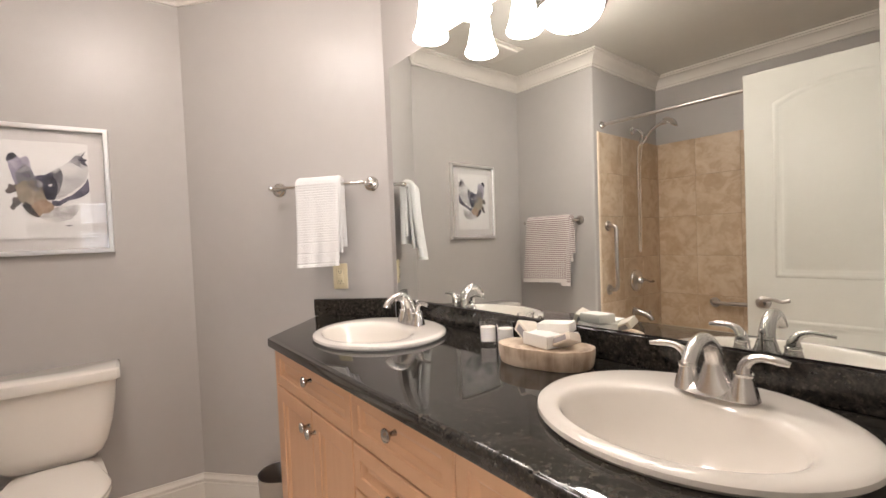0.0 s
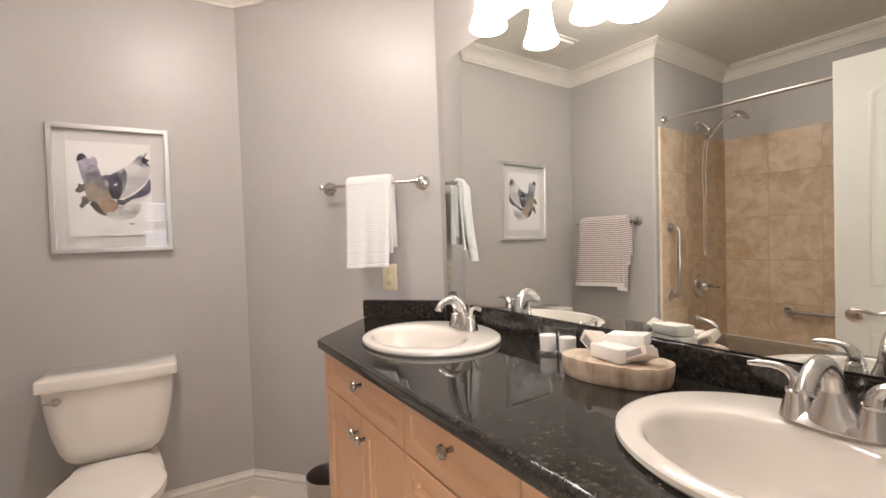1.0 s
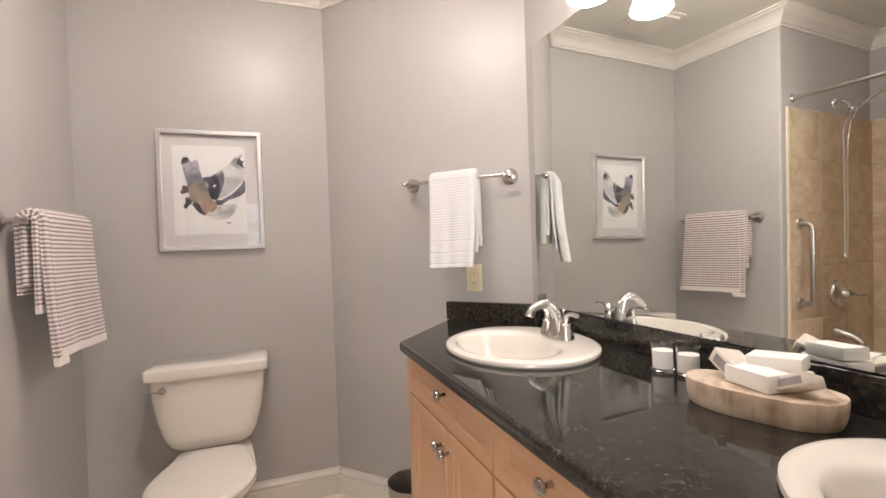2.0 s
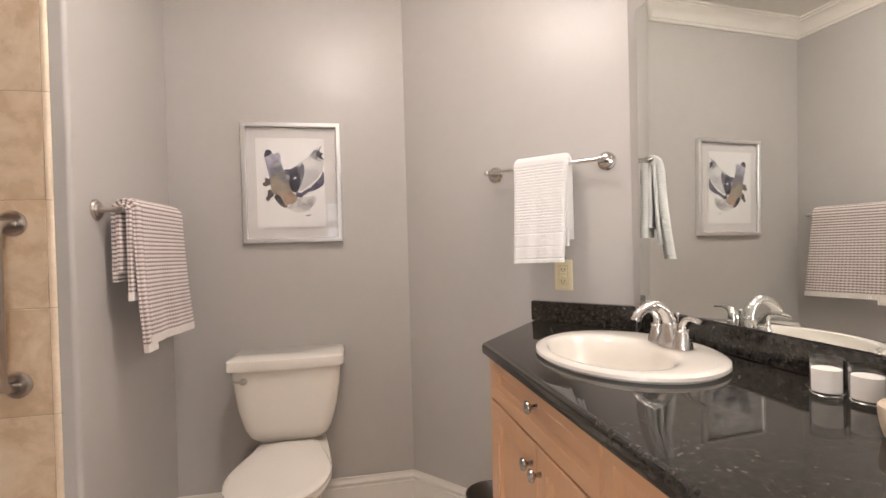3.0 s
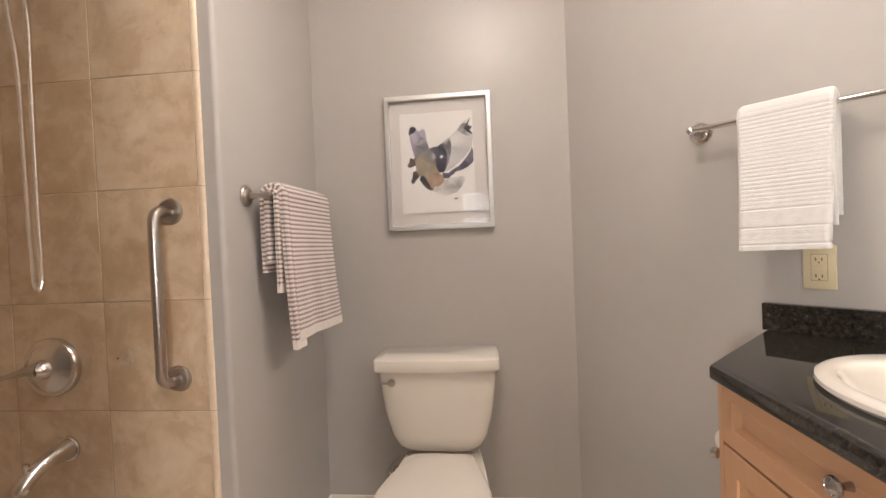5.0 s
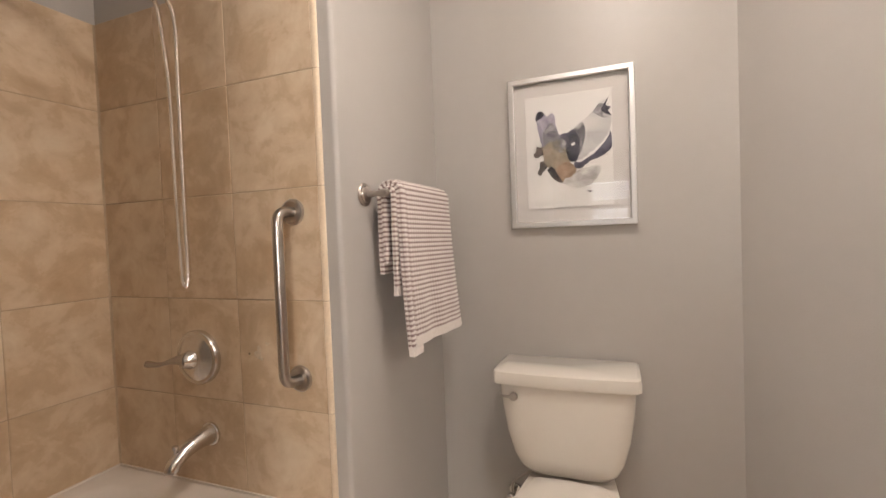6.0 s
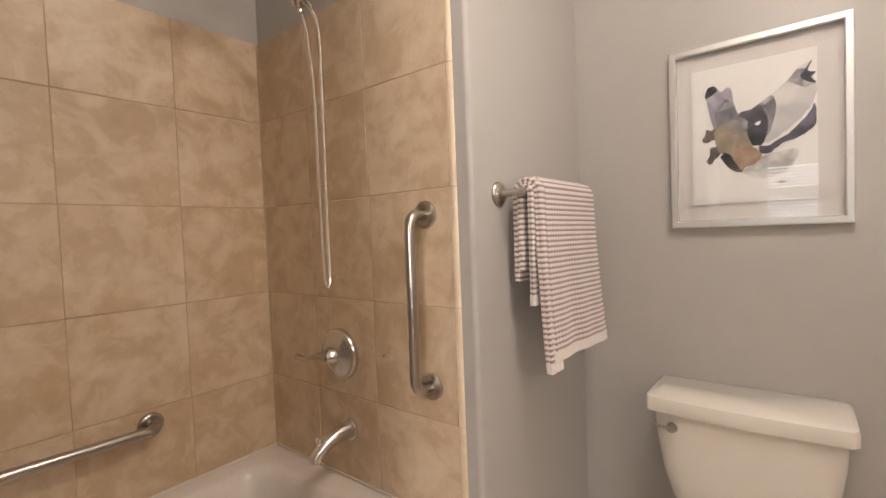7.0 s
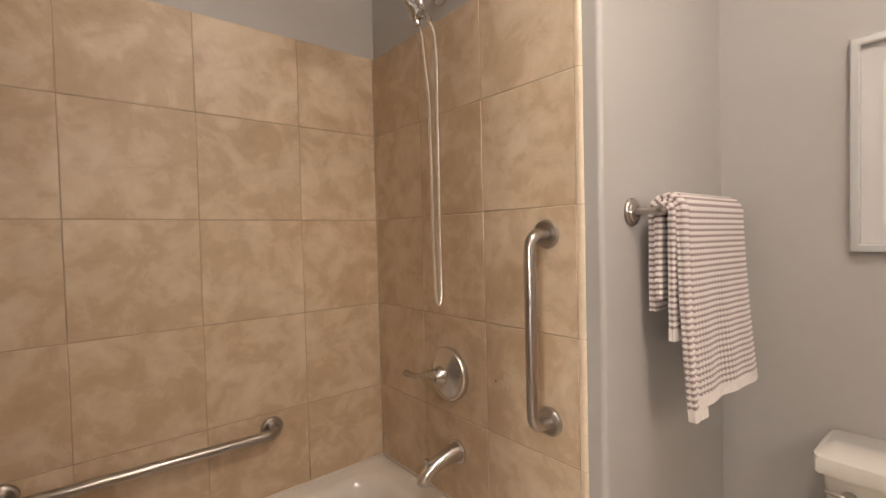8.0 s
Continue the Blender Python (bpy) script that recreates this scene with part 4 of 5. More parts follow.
            vs.append(bm.verts.new((ax0 + (ax1 - ax0) * min(0.998, q.x + j), -0.0106 - 0.00012 * (k + 1), az1 - (az1 - az0) * (q.y + j))))
        bmesh.ops.triangle_fill(bm, use_beauty=True, edges=[bm.edges.new((a, b)) for a, b in zip(vs, vs[1:] + vs[:1])])
        part("wash", bm, m, sheet)
    for u, v, w, h in bars:
        part("mark", box(ax0 + (ax1 - ax0) * u, ax0 + (ax1 - ax0) * (u + w), -0.0110, -0.0106, az1 - (az1 - az0) * (v + h), az1 - (az1 - az0) * v), ink, sheet)
    glass = part("glass", box(0.013, W - 0.013, -0.0215, -0.0195, 0.013, H - 0.013), GLASS, p, "clear picture glass")
    glass.visible_shadow = False


picture()


def towel_bar(label, m, length, metal):
    b = thing("towel_bar", label, "towel bar", m, "towel bars")
    part("rod", tube([(-0.004, -0.068, 0), (length / 2, -0.068, 0), (length + 0.004, -0.068, 0)], 0.0075, 14), metal, b)
    for x in (0, length):
        part("flange", lathe([(0.0335, 0), (0.0335, 0.004), (0.0305, 0.0075), (0.0245, 0.0085), (0.0225, 0.0125), (0.014, 0.016)], 32, m=pose(x, 0, 0, 90)), metal, b)
        part("post", lathe([(0.011, 0.012), (0.0085, 0.03), (0.0085, 0.05), (0.0115, 0.058), (0.0125, 0.068), (0.010, 0.078), (0.004, 0.082)], 24, m=pose(x, 0, 0, 90)), metal, b)


towel_bar("polished nickel towel bar on the angled wall", WALL_DIAG @ pose(0.4965, -0.001, 1.501), 0.455, CHROME)
towel_bar("polished nickel towel bar beside the tub", WALL_SIDE @ pose(2.551, -0.001, 1.3595), 0.457, STEEL)


def folded(bm, x0, x1, out, bar_z, front, back, gap, thick, lean=0.0, flare=0.0, nx=60, ribs=None, wave=0.003, seed=0, slant=0.0, step=0.004, spread=0.0, close=0.0, crease=0.45):
    """A folded cloth over a rod: flat rings with round, creased edges, run from the front hem over the rod to the back hem.
    Its uv holds metres round the ring and metres from the front hem."""
    uv = bm.loops.layers.uv.verify()
    h, r = thick / 2, gap
    ring = [(x0 + h + (x1 - x0 - thick) * i / nx, h, 0.0, 1.0) for i in range(nx + 1)]
    for c, sgn in ((x1 - h, 1), (x0 + h, -1)):
        for k in range(1, 8):
            a = math.pi * k / 8
            pinch = 1 - crease * math.exp(-((a - math.pi / 2) / 0.35) ** 2)
            ring.append((c + sgn * h * math.sin(a) * pinch, sgn * h * math.cos(a), sgn * math.sin(a), sgn * math.cos(a)))
        if sgn > 0:
            ring += [(x1 - h - (x1 - x0 - thick) * i / nx, -h, 0.0, -1.0) for i in range(nx + 1)]
    per = [0.0]
    for p, q in zip(ring, ring[1:] + ring[:1]):
        per.append(per[-1] + math.hypot(q[0] - p[0], q[1] - p[1]))
    arc = math.pi * r
    total = front + back + arc
    nv = int(total / step)
    rows = []
    for j in range(nv + 1):
        s = total * j / nv
        if s < front:
            y, z, ny, nz, fall = -r, -(front - s), -1.0, 0.0, (front - s) / front
        elif s < front + arc:
            a = (s - front) / r
            y, z, ny, nz, fall = -r * math.cos(a), r * math.sin(a), -math.cos(a), math.sin(a), 0.0
        else:
            y, z, ny, nz = r - close * min(1.0, (s - front - arc) / 0.09), -(s - front - arc), 1.0, 0.0
            fall = -(s - front - arc) / max(back, 0.01)
        row = []
        for (x, n, dx, dn), p in zip(ring, per):
            u = (x - x0) / (x1 - x0)
            k = wave * abs(fall) * (math.sin(8 * u + seed) + 0.6 * math.sin(19 * u + 2 * seed))
            d = ribs(s, p) if ribs else 0.0
            f = max(fall, 0)
            row.append(bm.verts.new((x + dx * d + lean * f + spread * f * u, out + y + ny * (n + dn * d + k) - flare * f ** 1.5, bar_z + z + nz * (n + dn * d) + slant * f * u)))
        rows.append(row)
    m = len(ring)
    for j in range(nv):
        for i in range(m):
            f = bm.faces.new((rows[j][i], rows[j][(i + 1) % m], rows[j + 1][(i + 1) % m], rows[j + 1][i]))
            for loop, (jj, pp) in zip(f.loops, ((j, per[i]), (j, per[i + 1]), (j + 1, per[i + 1]), (j + 1, per[i]))):
                loop[uv].uv = (pp, total * jj / nv)
    for row in (rows[0], rows[-1]):
        f = bm.faces.new(row)
        for loop in f.loops:
            loop[uv].uv = (0, 0.002)
    return bm


def white_ribs(s, x):
    """Woven bands: a plain hem, a lined border, a smooth stripe, then fine grooves."""
    d = 0.0
    for line in (0.0145, 0.059, 0.107):
        d -= 0.0024 * math.exp(-((s - line) / 0.0018) ** 2)
    if 0.02 < s < 0.055:
        d -= 0.0004 * max(0.0, math.cos(s * 2 * math.pi / 0.013)) ** 4
    if s > 0.112:
        d -= (0.0010 + 0.0003 * math.sin(9 * x + 40 * s)) * max(0.0, math.cos(s * 2 * math.pi / 0.0108)) ** 2
    return d + 0.0005 * noise.noise((x * 60, s * 60, 3))


def stripe_ribs(s, x):
    if s < 0.024:
        return 0.0012 * math.sin(x * 2 * math.pi / 0.009)
    return 0.0011 * math.sin(s * 2 * math.pi / STRIPE + math.pi) + 0.0007 * math.sin(x * 2 * math.pi / WAFFLE)


STRIPE, WAFFLE = 0.0140, 0.0160
white = bmesh.new()
folded(white, 0.640, 0.838, -0.069, 1.501, 0.300, 0.238, 0.0080, 0.014, close=0.000, crease=0.06, lean=0.004, flare=0.020, ribs=white_ribs, seed=4, step=0.004, wave=0.003)
folded(white, 0.6284, 0.840, -0.069, 1.501, 0.361, 0.276, 0.0240, 0.028, close=0.003, crease=0.06, lean=0.012, flare=0.034, ribs=white_ribs, seed=1, slant=0.006, step=0.002, spread=-0.016, wave=0.005)
solid("hand_towel", white, WHITE_CLOTH, "white ribbed hand towel folded over the bar", "towel", WALL_DIAG, group="towels")
striped = bmesh.new()
folded(striped, 2.598, 2.958, -0.069, 1.3595, 0.442, 0.222, 0.034, 0.017, lean=-0.018, flare=0.028, nx=110, ribs=stripe_ribs, wave=0.004, seed=2, slant=-0.016, step=0.0035, spread=0.045)
folded(striped, 2.572, 2.646, -0.069, 1.3575, 0.466, 0.232, 0.031, 0.019, lean=-0.016, flare=0.030, nx=20, ribs=stripe_ribs, wave=0.001, seed=2, step=0.0035)
folded(striped, 2.564, 2.93, -0.069, 1.3575, 0.294, 0.20, 0.0155, 0.0155, lean=-0.006, flare=0.004, nx=100, ribs=stripe_ribs, wave=0.001, seed=5, step=0.0035)
solid("striped_towel", striped, STRIPED, "mauve and white striped waffle towel folded over the bar", "towel", WALL_SIDE, group="towels")


def outlet():
    o = thing("power_outlet", "ivory double power outlet with test buttons", "power outlet", WALL_DIAG @ pose(0.7812, -0.001, 1.090))
    part("plate", box(-0.0355, 0.0355, -0.006, 0, -0.058, 0.058, 0.003, 2), IVORY, o)
    part("face", box(-0.0165, 0.0165, -0.009, -0.0055, -0.0335, 0.0335, 0.0015, 2), IVORY, o)
    # shade in the seam round the face, drawn as a thin darker strip
    part("face_shadow_line", box(-0.0180, 0.0180, -0.0064, -0.0056, -0.0350, 0.0350), IVORY_SHADE, o)
    for z in (-0.0065, 0.0065):
        part("button", box(-0.010, 0.010, -0.011, -0.0085, z - 0.0045, z + 0.0045, 0.001, 1), IVORY, o)
    for s in (-1, 1):
        slots = bmesh.new()
        for x in (-0.0065, 0.0065):
            box(x - 0.0011, x + 0.0011, -0.0095, -0.0088, s * 0.022 - 0.004, s * 0.022 + 0.004, bm=slots)
        box(-0.0018, 0.0018, -0.0095, -0.0088, s * 0.022 - 0.0105, s * 0.022 - 0.0075, bm=slots)
        part("socket_slots", slots, DARK, o)
        part("screw", lathe([(0.003, 0), (0.0025, 0.001)], 10, m=pose(0, -0.006, s * 0.048, 90)), IVORY, o)


outlet()


def waste_bin():
    b = thing("waste_bin", "small round brushed steel waste bin", "waste bin", pose(0.6394, 2.5587, 0))
    part("shell", lathe([(0.080, 0), (0.082, 0.004), (0.098, 0.278), (0.100, 0.282), (0.097, 0.282), (0.095, 0.275), (0.079, 0.008), (0.02, 0.006)], 40), BIN_METAL, b)


waste_bin()

# ---- vanity ----
Y_END = 0.655


def local(p):
    q = VAN.inverted() @ Vector((p[0], p[1], 0))
    return (q.x, q.y)


FRONT, FACE = -0.588, -0.555
L_DV = local(C_DV)
dg = (VAN.inverted().to_3x3() @ WALL_DIAG.col[0].xyz).xy
into = Vector((-dg.y, dg.x))
END_Y = Y_END - 1.5
CORNER = Vector((FRONT, local((0.5530, 2.293))[1]))


END_ON_WALL = Vector(local((WALL_DIAG @ Vector((0.6564, 0, 0))).xy))


def worktop_outline(back):
    e = END_ON_WALL - into * back
    corner = Vector(L_DV) - into * back
    t = (-back - corner.x) / dg.x
    corner = corner + dg * t
    return [(-back, END_Y), tuple(corner), tuple(e), tuple(CORNER), (FRONT, END_Y)]


SINKS = [(-0.281, 0.531), (-0.267, -0.513)]
RIM_X, RIM_Y = 0.224, 0.2605
CUT_X, CUT_Y, CUT_DX = 0.185, 0.2255, -0.020


def worktop():
    """Granite slab with rounded front edge and two oval cut-outs."""
    outer = worktop_outline(0.0015)
    bm = bmesh.new()
    levels = []
    for d, z in [(0.013 - 0.013 * math.sin(k * math.pi / 14), 0.913 + 0.013 * math.cos(k * math.pi / 14)) for k in range(8)] + [(0.007 - 0.007 * math.cos(k * math.pi / 8), 0.896 - 0.007 * math.sin(k * math.pi / 8)) for k in range(5)]:
        levels.append([bm.verts.new((x, y, z)) for x, y in inset(outer, [0, 0, d, d, d])])
    for a, b in zip(levels, levels[1:]):
        for i in range(len(a)):
            bm.faces.new((a[i], a[(i + 1) % len(a)], b[(i + 1) % len(a)], b[i]))
    holes = {}
    for z, ring in ((0.926, levels[0]), (0.889, levels[-1])):
        edges = [bm.edges.get((a, b)) or bm.edges.new((a, b)) for a, b in zip(ring, ring[1:] + ring[:1])]
        for k, (cx, cy) in enumerate(SINKS):
            vs = [bm.verts.new(p) for p in oval(cx + CUT_DX, cy, z, CUT_X, CUT_Y, 2.0, 40)]
            holes[(k, z)] = vs
            edges += [bm.edges.new((a, b)) for a, b in zip(vs, vs[1:] + vs[:1])]
        bmesh.ops.triangle_fill(bm, use_beauty=True, use_dissolve=False, edges=edges)
    for k in range(len(SINKS)):
        a, b = holes[(k, 0.926)], holes[(k, 0.889)]
        for i in range(len(a)):
            bm.faces.new((a[i], a[(i + 1) % len(a)], b[(i + 1) % len(a)], b[i]))
    for f in list(bm.faces):
        c = f.calc_center_median()
        if abs(f.normal.z) > 0.9 or len(f.verts) == 3:
            for cx, cy in SINKS:
                if ((c.x - cx - CUT_DX) / CUT_X) ** 2 + ((c.y - cy) / CUT_Y) ** 2 < 0.97:
                    bm.faces.remove(f)
                    break
    return solid("granite_worktop", bm, GRANITE, "polished black granite worktop with flecks and an angled end", "worktop", VAN)


worktop()


def backsplashes():
    th, h0, h1 = 0.030, 0.9265, 1.0015
    corner = Vector(L_DV) - into * th
    corner = corner + dg * ((-th - corner.x) / dg.x)
    solid("backsplash", box(-th, -0.001, END_Y, corner.y - 0.002, h0, h1, 0.002, 1), GRANITE, "black granite upstand below the mirror", "backsplash", VAN, group="upstands")
    e = END_ON_WALL
    a, b = e - into * 0.001, Vector(L_DV) - into * 0.001 - dg * 0.004
    bm = prism([tuple(a), tuple(a - into * (th - 0.001)), tuple(corner - dg * 0.001), tuple(b)], h0, h1)
    bmesh.ops.bevel(bm, geom=[x for x in bm.edges if all(v.co.z > h1 - 0.001 for v in x.verts)], offset=0.002, segments=1, affect="EDGES")
    solid("backsplash", bm, GRANITE, "short black granite upstand on the angled wall", "backsplash", VAN, group="upstands")


backsplashes()


def panel_front(w, h, t=0.019, rail=0.048):
    """Framed front with a sloped, recessed panel; centred at the base of its face, facing -x, width along y."""
    def rect(k, x):
        return [(x, -w / 2 + k, k), (x, w / 2 - k, k), (x, w / 2 - k, h - k), (x, -w / 2 + k, h - k)]
    return loft([rect(0.001, t), rect(0, t - 0.001), rect(0, 0.0025), rect(0.0025, 0), rect(rail, 0), rect(rail + 0.003, 0.004), rect(rail + 0.008, 0.005), rect(rail + 0.018, 0.0125), rect(rail + 0.022, 0.0125)])


def add_knob(y, z, parent, base):
    m = pose(0, y, z, 0, -90)
    return part("knob", lathe([(0.0075, 0), (0.0065, 0.004), (0.0055, 0.012), (0.0085, 0.017), (0.0145, 0.021), (0.0165, 0.025), (0.0150, 0.029), (0.0125, 0.030), (0.0115, 0.0285), (0.007, 0.0315), (0.002, 0.0325)], 24, m=m), KNOB_CHROME, parent, "polished chrome mushroom knob")


def front_at(name, y0, y1, z0, z1, cab, material, knob=None, label=""):
    f = part(name, panel_front(y1 - y0, z1 - z0, rail=0.036 if name == "drawer_front" else 0.05), material, cab, label)
    f.location = (FACE, (y0 + y1) / 2, z0)
    if knob:
        add_knob(knob[0] - (y0 + y1) / 2, knob[1] - z0, f, f.location)
    return f


def cabinet(name, label, y0, y1, kind, angled=False):
    cab = thing(name, label, "cabinet", VAN, "vanity cabinet units")
    if angled:
        c = Vector((FACE + 0.0195, y1))
        e = END_ON_WALL + dg * 0.014 - into * 0.003
        k = Vector(L_DV) - into * 0.003
        k = k + dg * ((-0.003 - k.x) / dg.x)
        poly = [(-0.003, y0), tuple(k), tuple(e), tuple(c), (FACE + 0.0195, y0)]
        toe = [(-0.003, y0), tuple(k), tuple(e), (-0.49, y1 - 0.02), (-0.49, y0)]
    else:
        poly = [(-0.003, y0), (-0.003, y1), (FACE + 0.0195, y1), (FACE + 0.0195, y0)]
        toe = [(-0.003, y0), (-0.003, y1), (-0.49, y1), (-0.49, y0)]
    part("body", prism(poly[::-1], 0.113, 0.785), MAPLE_Z, cab)
    rail = prism([(FACE + 0.0195, y0), (FACE + 0.0195, y1), (FACE + 0.04, y1), (FACE + 0.04, y0)], 0.7852, 0.8885)
    part("top_rail", rail, MAPLE_Y, cab)
    part("toe_kick", prism(toe[::-1], 0.0135, 0.1125), MAPLE_Y, cab, "recessed maple toe kick")
    if angled:
        tip = Vector((FACE + 0.001, y1 + 0.015))
        part("side_panel", prism([(FACE + 0.001, y1 - 0.001), (FACE + 0.019, y1 + 0.0005), tuple(e - dg * 0.0005 - into * 0.004), tuple(e - dg * 0.013 - into * 0.004), tuple(tip)], 0.113, 0.8865), MAPLE_Z, cab)
    g = 0.0025
    top0, top1 = 0.745, 0.882
    if kind == "sink":
        mid = (y0 + y1) / 2
        front_at("drawer_front", y0 + g, y1 - g, top0, top1, cab, MAPLE_Y, (mid - 0.035, 0.836), "honey maple false drawer front")
        front_at("door", y0 + g, mid - 0.025 - g / 2, 0.118, top0 - 0.006, cab, MAPLE_Z, (mid - 0.049, 0.678), "honey maple recessed panel door")
        front_at("door", mid - 0.025 + g / 2, y1 - g, 0.118, top0 - 0.006, cab, MAPLE_Z, (mid + 0.0, 0.683), "honey maple recessed panel door")
    else:
        zs = [(top0, top1), (0.622, top0 - 0.006), (0.370, 0.616), (0.118, 0.364)]
        for a, b in zs:
            front_at("drawer_front", y0 + g, y1 - g, a, b, cab, MAPLE_Y, ((y0 + y1) / 2 - 0.008, (a + b) / 2 + (0.022 if a == top0 else 0.004)), "honey maple recessed panel drawer")
    return cab


cabinet("sink_cabinet", "honey maple sink cabinet with an angled end", 0.198, CORNER.y + 0.020, "sink", True)
cabinet("drawer_cabinet", "honey maple cabinet with a stack of drawers", -0.236, 0.197, "drawers")
cabinet("sink_cabinet", "honey maple sink cabinet beside the doorway wall", END_Y + 0.001, -0.237, "sink")


def paper_holder():
    c = Vector((FACE + 0.001, CORNER.y + 0.011)) + into * 0.225 - dg * 0.001
    w = VAN @ Vector((c.x, c.y, 0.655))
    ang = math.degrees(math.atan2(into.y, into.x)) + A_VAN
    h = thing("toilet_paper_holder", "chrome paper holder with a part-used roll", "paper holder", Matrix.Translation(w) @ pose(0, 0, 0, 0, 0, ang))
    for x in (-0.095, 0.095):
        part("post", lathe([(0.022, 0), (0.022, 0.004), (0.009, 0.01), (0.008, 0.062), (0.013, 0.067), (0.013, 0.079), (0.006, 0.084)], 20, m=pose(x, 0, 0, -90)), CHROME, h)
    part("roller", tube([(-0.095, 0.069, 0), (0.095, 0.069, 0)], 0.007, 10), CHROME, h)
    part("roll", lathe([(0.02, -0.05), (0.036, -0.05), (0.0375, -0.048), (0.0375, 0.048), (0.036, 0.05), (0.02, 0.05)], 36, m=pose(0.033, 0.069, 0, 0, 90)), ROLL, h, "white paper roll")


paper_holder()


def sink(cx, cy):
    s = thing("sink", "white oval drop-in sink with a rolled rim", "sink", VAN @ pose(cx, cy, 0.9262) @ Matrix.Diagonal((1.0, 1.0, 0.82, 1.0)), "vanity sinks")
    rings = [oval(0, 0, z, RIM_X - k, RIM_Y - k, 2.0, 64) for z, k in ((0.0002, 0.0055), (0.008, 0.0), (0.017, 0.0015), (0.0225, 0.0085), (0.024, 0.0175))]
    for z, rx, ry, dx in ((0.0240, 0.164, 0.212, -0.035), (0.0228, 0.153, 0.2005, -0.042), (0.0195, 0.147, 0.194, -0.046), (0.013, 0.142, 0.189, -0.049), (0.002, 0.1375, 0.184, -0.0505), (-0.03, 0.129, 0.173, -0.052), (-0.075, 0.110, 0.146, -0.052), (-0.12, 0.082, 0.111, -0.051), (-0.145, 0.047, 0.064, -0.049), (-0.151, 0.024, 0.024, -0.048)):
        rings.append(oval(dx, 0, z, rx, ry, 2.0, 64))
    part("basin", loft(rings, cap0=False), PORCELAIN, s)
    part("drain", lathe([(0.026, 0), (0.026, 0.003), (0.019, 0.0035), (0.017, 0.001), (0.015, 0.006), (0.004, 0.008)], 24, m=pose(-0.048, 0, -0.151)), NICKEL, s)
    return s


for k in range(2):
    sink(*SINKS[k])


def faucet(cx, cy):
    f = thing("faucet", "brushed nickel two-handle faucet with an arched spout", "faucet", VAN @ pose(cx, cy, 0.9461) @ Matrix.Scale(0.875, 4), "vanity faucets")
    ring = []
    for z, k in ((0.0, -0.002), (0.003, 0.0), (0.008, -0.003)):
        ring.append(oval(0, 0, z, 0.031 + k, 0.083 + k, 2.8, 56))
    for z, rx, ry, p in ((0.014, 0.0265, 0.077, 2.6), (0.020, 0.0225, 0.066, 2.4), (0.026, 0.018, 0.050, 2.2)):
        ring.append(oval(0.002, 0, z, rx, ry, p, 56))
    part("base", loft(ring), NICKEL, f, "swept base plate")
    line = smooth_line([(0.001, 0, 0.066), (-0.002, 0, 0.080), (-0.015, 0, 0.106), (-0.042, 0, 0.124), (-0.074, 0, 0.122), (-0.099, 0, 0.107), (-0.112, 0, 0.090), (-0.115, 0, 0.083)])
    radii = [0.0200, 0.0190, 0.0172, 0.0152, 0.0146, 0.0142, 0.0140, 0.0130]
    skirt = loft([oval(0.001, 0, z, rx, ry, 2.2, 36) for z, rx, ry in ((0.006, 0.030, 0.062), (0.016, 0.0285, 0.047), (0.030, 0.0262, 0.0350), (0.050, 0.0228, 0.0256), (0.0665, 0.0203, 0.0206))])
    spout = part("spout", tube(line, spread_radii(radii, len(line)), 28, skirt), NICKEL, f, "arched brushed nickel spout")
    ring_at = pose(-0.1135, 0, 0.0865, 0, 14)
    part("aerator", lathe([(0.0150, -0.003), (0.0156, 0.0), (0.0156, 0.003), (0.0140, 0.004)], 28, m=ring_at), CHROME, spout, "polished outlet ring")
    for s in (-1, 1):
        hub = part("handle_hub", lathe([(0.0285, 0.004), (0.0262, 0.016), (0.0215, 0.034), (0.0178, 0.048), (0.0172, 0.052)], 32, m=pose(0, s * 0.055, 0)), NICKEL, f)
        part("collar", lathe([(0.0176, 0.051), (0.0190, 0.053), (0.0190, 0.056), (0.0174, 0.058)], 32, m=pose(0, s * 0.055, 0)), CHROME, hub)
        lv = smooth_line([(0.0, s * 0.055, 0.056), (0.001, s * 0.057, 0.072), (0.0, s * 0.068, 0.087), (-0.001, s * 0.088, 0.094), (-0.003, s * 0.112, 0.0935), (-0.005, s * 0.136, 0.0900)])
        part("handle", tube(lv, spread_radii([0.0168, 0.0150, 0.0118, 0.0090, 0.0082, 0.0086, 0.0055], len(lv)), 18, flat=0.8), NICKEL, f, "curved lever handle")
    part("lift_rod", lathe([(0.003, 0.02), (0.003, 0.085), (0.006, 0.087), (0.0065, 0.092), (0.006, 0.097), (0.003, 0.099)], 14, m=pose(0.031, 0, 0)), NICKEL, f)
    return f


for k in range(2):
    faucet(-0.155, (0.516, -0.520)[k])


def wall_mirror():
    y_top = L_DV[1]
    m = thing("wall_mirror", "large frameless plate mirror above the vanity", "mirror", VAN)
    pane = part("pane", box(-0.005, 0.0, END_Y + 0.01, 0.812, 0.0, 0.996, 0.0012, 1), MIRROR, m)
    pane.matrix_basis = pose(-0.0195, 0, 1.0045, 0, 0.53, 0.42)
    for y, z in ((y_top - 0.06, 1.010), (y_top - 0.75, 1.010), (-0.3, 1.010)):
        part("clip", box(-0.0210 - y * 0.0105, -0.0175 - y * 0.0105, y - 0.012, y + 0.012, z - 0.008, z + 0.008, 0.001, 1), CHROME, m)


wall_mirror()


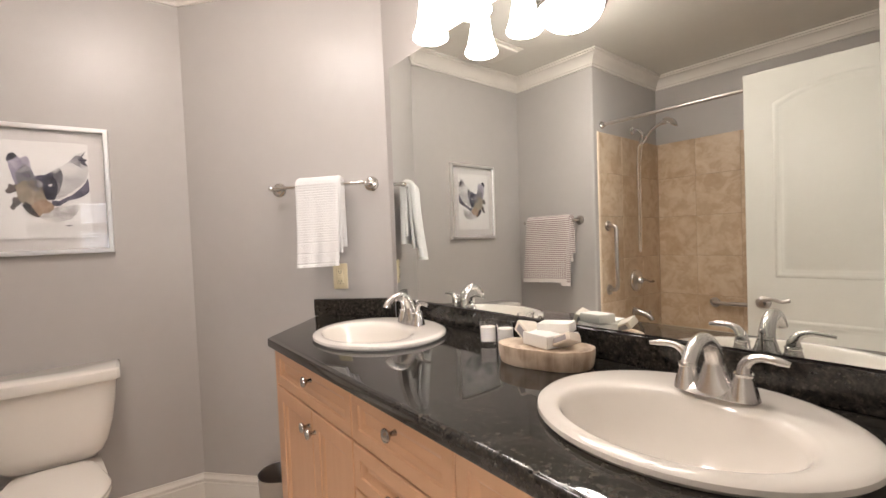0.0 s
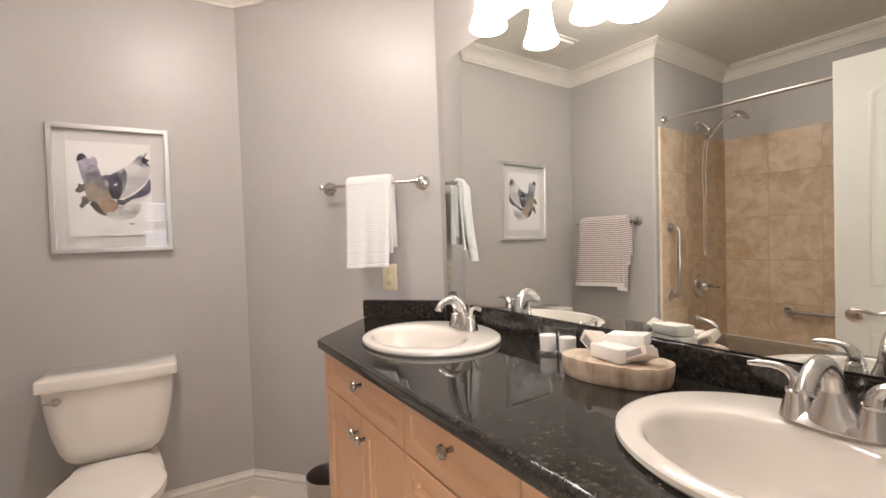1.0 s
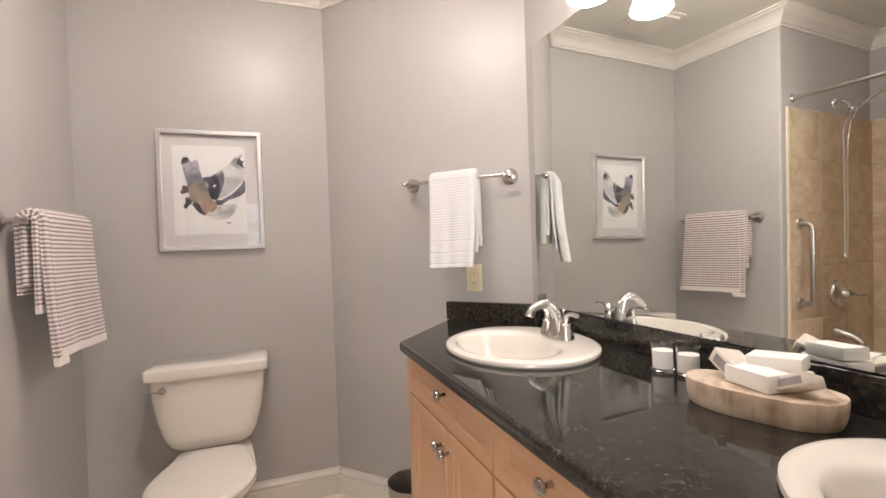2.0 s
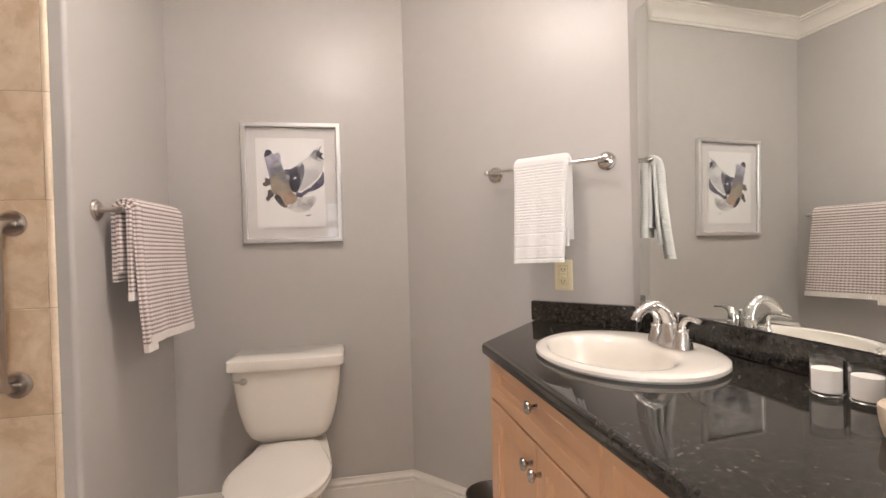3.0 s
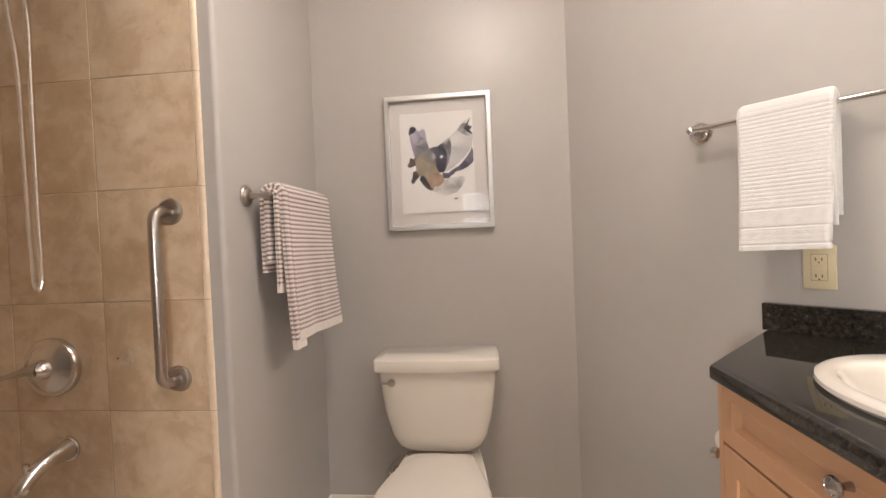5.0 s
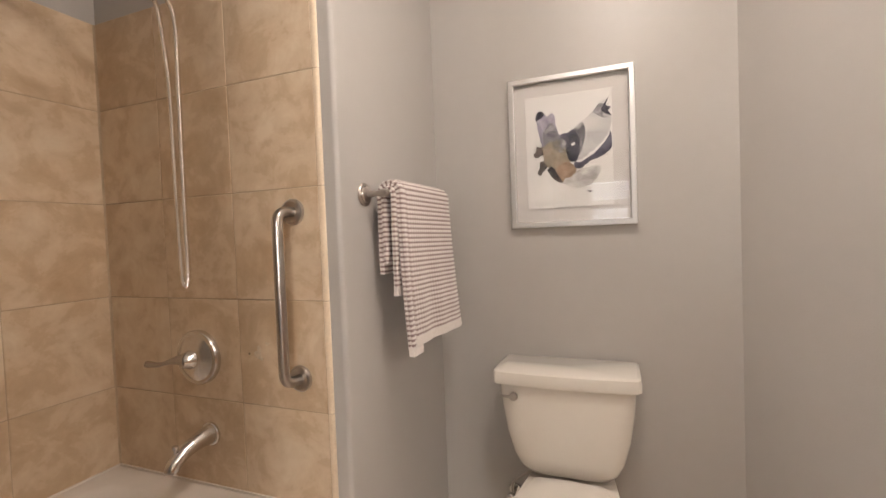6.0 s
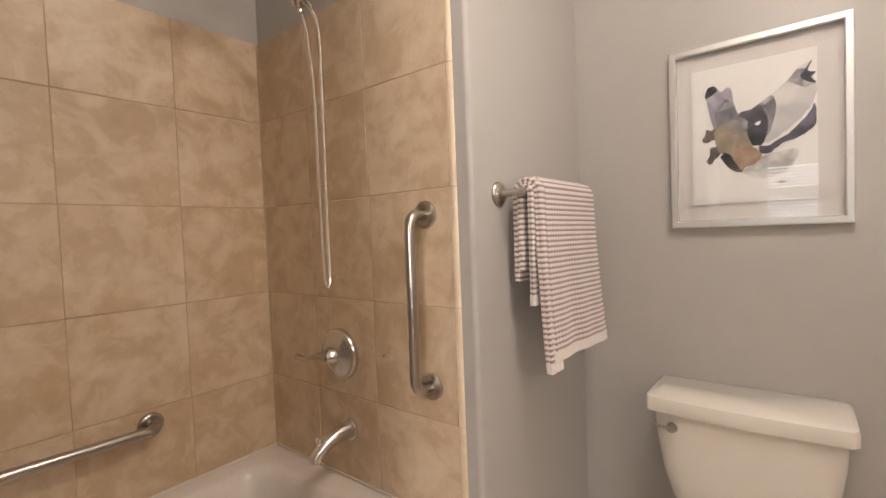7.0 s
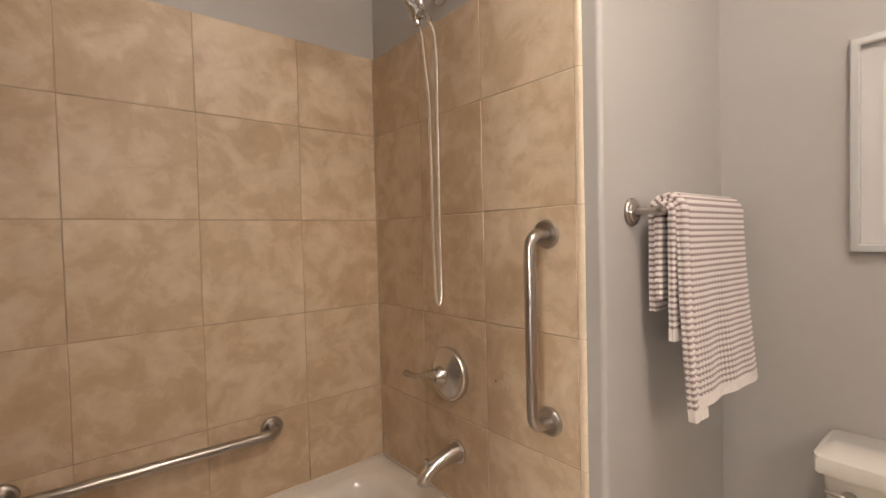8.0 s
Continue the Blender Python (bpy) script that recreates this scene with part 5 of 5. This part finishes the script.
def vanity_light():
    v = thing("vanity_light", "bronze bar light with four lit white bell shades", "wall light", WALL_VAN)
    part("backplate", box(-0.42, 0.36, -0.022, -0.001, 2.110, 2.175, 0.008, 3), BRONZE, v)
    for k in range(4):
        x = -0.346 + 0.21 * k
        arm = smooth_line([(x, -0.020, 2.145), (x, -0.060, 2.165), (x, -0.105, 2.150), (x, -0.120, 2.105)])
        part("arm", tube(arm, 0.008, 12), BRONZE, v)
        part("socket", lathe([(0.012, 2.112), (0.024, 2.100), (0.026, 2.068), (0.022, 2.066)], 24, m=pose(x, -0.12, 0)), BRONZE, v)
        part("shade", lathe([(0.023, 2.070), (0.028, 2.062), (0.033, 2.040), (0.037, 2.010), (0.042, 1.975), (0.050, 1.945), (0.058, 1.926), (0.060, 1.917), (0.056, 1.913), (0.04, 1.918)], 36, m=pose(x, -0.12, 0)), SHADE_GLASS, v, "lit frosted white bell shade")


vanity_light()


def ceiling_light():
    c = thing("ceiling_light", "flush ceiling light with a lit glass dome and nickel rim", "ceiling light", pose(0.075, 2.095, CEIL))
    part("rim", lathe([(0.165, -0.001), (0.185, -0.004), (0.192, -0.02), (0.190, -0.042), (0.180, -0.052), (0.172, -0.050), (0.170, -0.03), (0.10, -0.02)], 48), NICKEL, c)
    part("dome", lathe([(0.172, -0.045), (0.165, -0.075), (0.148, -0.105), (0.12, -0.132), (0.08, -0.152), (0.04, -0.163), (0.006, -0.166)], 48), DOME_GLASS, c, "lit frosted glass dome")
    part("finial", lathe([(0.008, -0.163), (0.013, -0.168), (0.013, -0.174), (0.007, -0.178), (0.010, -0.186), (0.007, -0.194), (0.002, -0.196)], 20), NICKEL, c)


ceiling_light()


def exhaust_vent():
    v = thing("exhaust_vent", "square white ceiling exhaust vent with a raised cover", "vent", pose(-0.05, 2.796, CEIL))
    part("frame", box(-0.14, 0.14, -0.14, 0.14, -0.010, -0.001, 0.004, 2), TRIM_PAINT, v)
    part("cover", box(-0.118, 0.118, -0.118, 0.118, -0.028, -0.0105, 0.008, 3), TRIM_PAINT, v)


exhaust_vent()

# ---- small things on the worktop ----
TOP = 0.9132


def soap_tray():
    tray = thing("log_tray", "oval slice of bare wood used as a soap tray", "tray", pose(0.999, 1.376, TOP, 0, 0, 22))

    def ring(z, k):
        out = []
        for x, y, zz in oval(0, 0, z, 0.0665 * k, 0.128 * k, 2.5, 72):
            a = math.atan2(y, x)
            j = 1 + 0.03 * math.sin(2 * a + 0.6) + 0.018 * math.sin(5 * a + 1) + 0.006 * noise.noise((6 * math.cos(a), 6 * math.sin(a), 30 * z))
            lift = 0.0012 * noise.noise((5 * math.cos(a), 5 * math.sin(a), 7)) if z > 0.04 else 0
            out.append((x * j, y * j, zz + lift))
        return out
    part("slice", loft([ring(0.0, 0.925), ring(0.003, 0.945), ring(0.016, 0.975), ring(0.034, 0.995), ring(0.0462, 1.0), ring(0.0480, 0.993), ring(0.0484, 0.975), ring(0.0468, 0.93), ring(0.0466, 0.6)]), LOG, tray)


soap_tray()


def soap_bar(x, y, z, yaw, tilt, size, label, wrapped=False, roll_=0.0):
    a, b, c = size
    s = thing("soap", label, "soap", pose(x, y, z, tilt, roll_, yaw), "soaps in the tray")
    part("bar", box(-a / 2, a / 2, -b / 2, b / 2, 0, c, 0.0035, 2), WRAP if wrapped else SOAP, s)
    if wrapped:
        part("paper_band", box(-a * 0.32, a * 0.32, -b / 2 - 0.0008, b / 2 + 0.0008, c * 0.22, c * 0.78), BAND, s, "dark paper label band")


TZ = TOP + 0.0472
soap_bar(1.005, 1.437, TZ + 0.009, 74, 12, (0.070, 0.058, 0.032), "tan wrapped soap leaning at the end of the tray", True, -24)
soap_bar(0.993, 1.377, TZ, 84, 0, (0.092, 0.054, 0.033), "white bar of soap lying in the tray")
soap_bar(1.042, 1.376, TZ + 0.0005, 108, 0, (0.105, 0.056, 0.026), "white bar of soap lying in the tray")
soap_bar(1.045, 1.374, TZ + 0.0275, 110, 0, (0.088, 0.056, 0.026), "white bar of soap stacked on others", False, 3)
soap_bar(1.002, 1.309, TZ + 0.0115, 97, 20, (0.062, 0.044, 0.022), "small wrapped soap with a dark band", True, 25)


def candle(x, y, h, r):
    c = thing("candle", "white candle in a clear glass tumbler", "candle", pose(x, y, TOP), "candles")
    part("tumbler", lathe([(0.01, 0.0), (r - 0.003, 0), (r, 0.004), (r + 0.001, h), (r - 0.0015, h), (r - 0.0025, 0.010), (0.01, 0.008)], 32), TUMBLER_GLASS, c, "clear glass tumbler").visible_shadow = False
    part("wax", lathe([(0.01, 0.0085), (r - 0.003, 0.0105), (r - 0.003, h * 0.73), (0.01, h * 0.72)], 28), WAX, c)


candle(1.040, 1.643, 0.072, 0.0262)
candle(1.064, 1.590, 0.070, 0.0262)
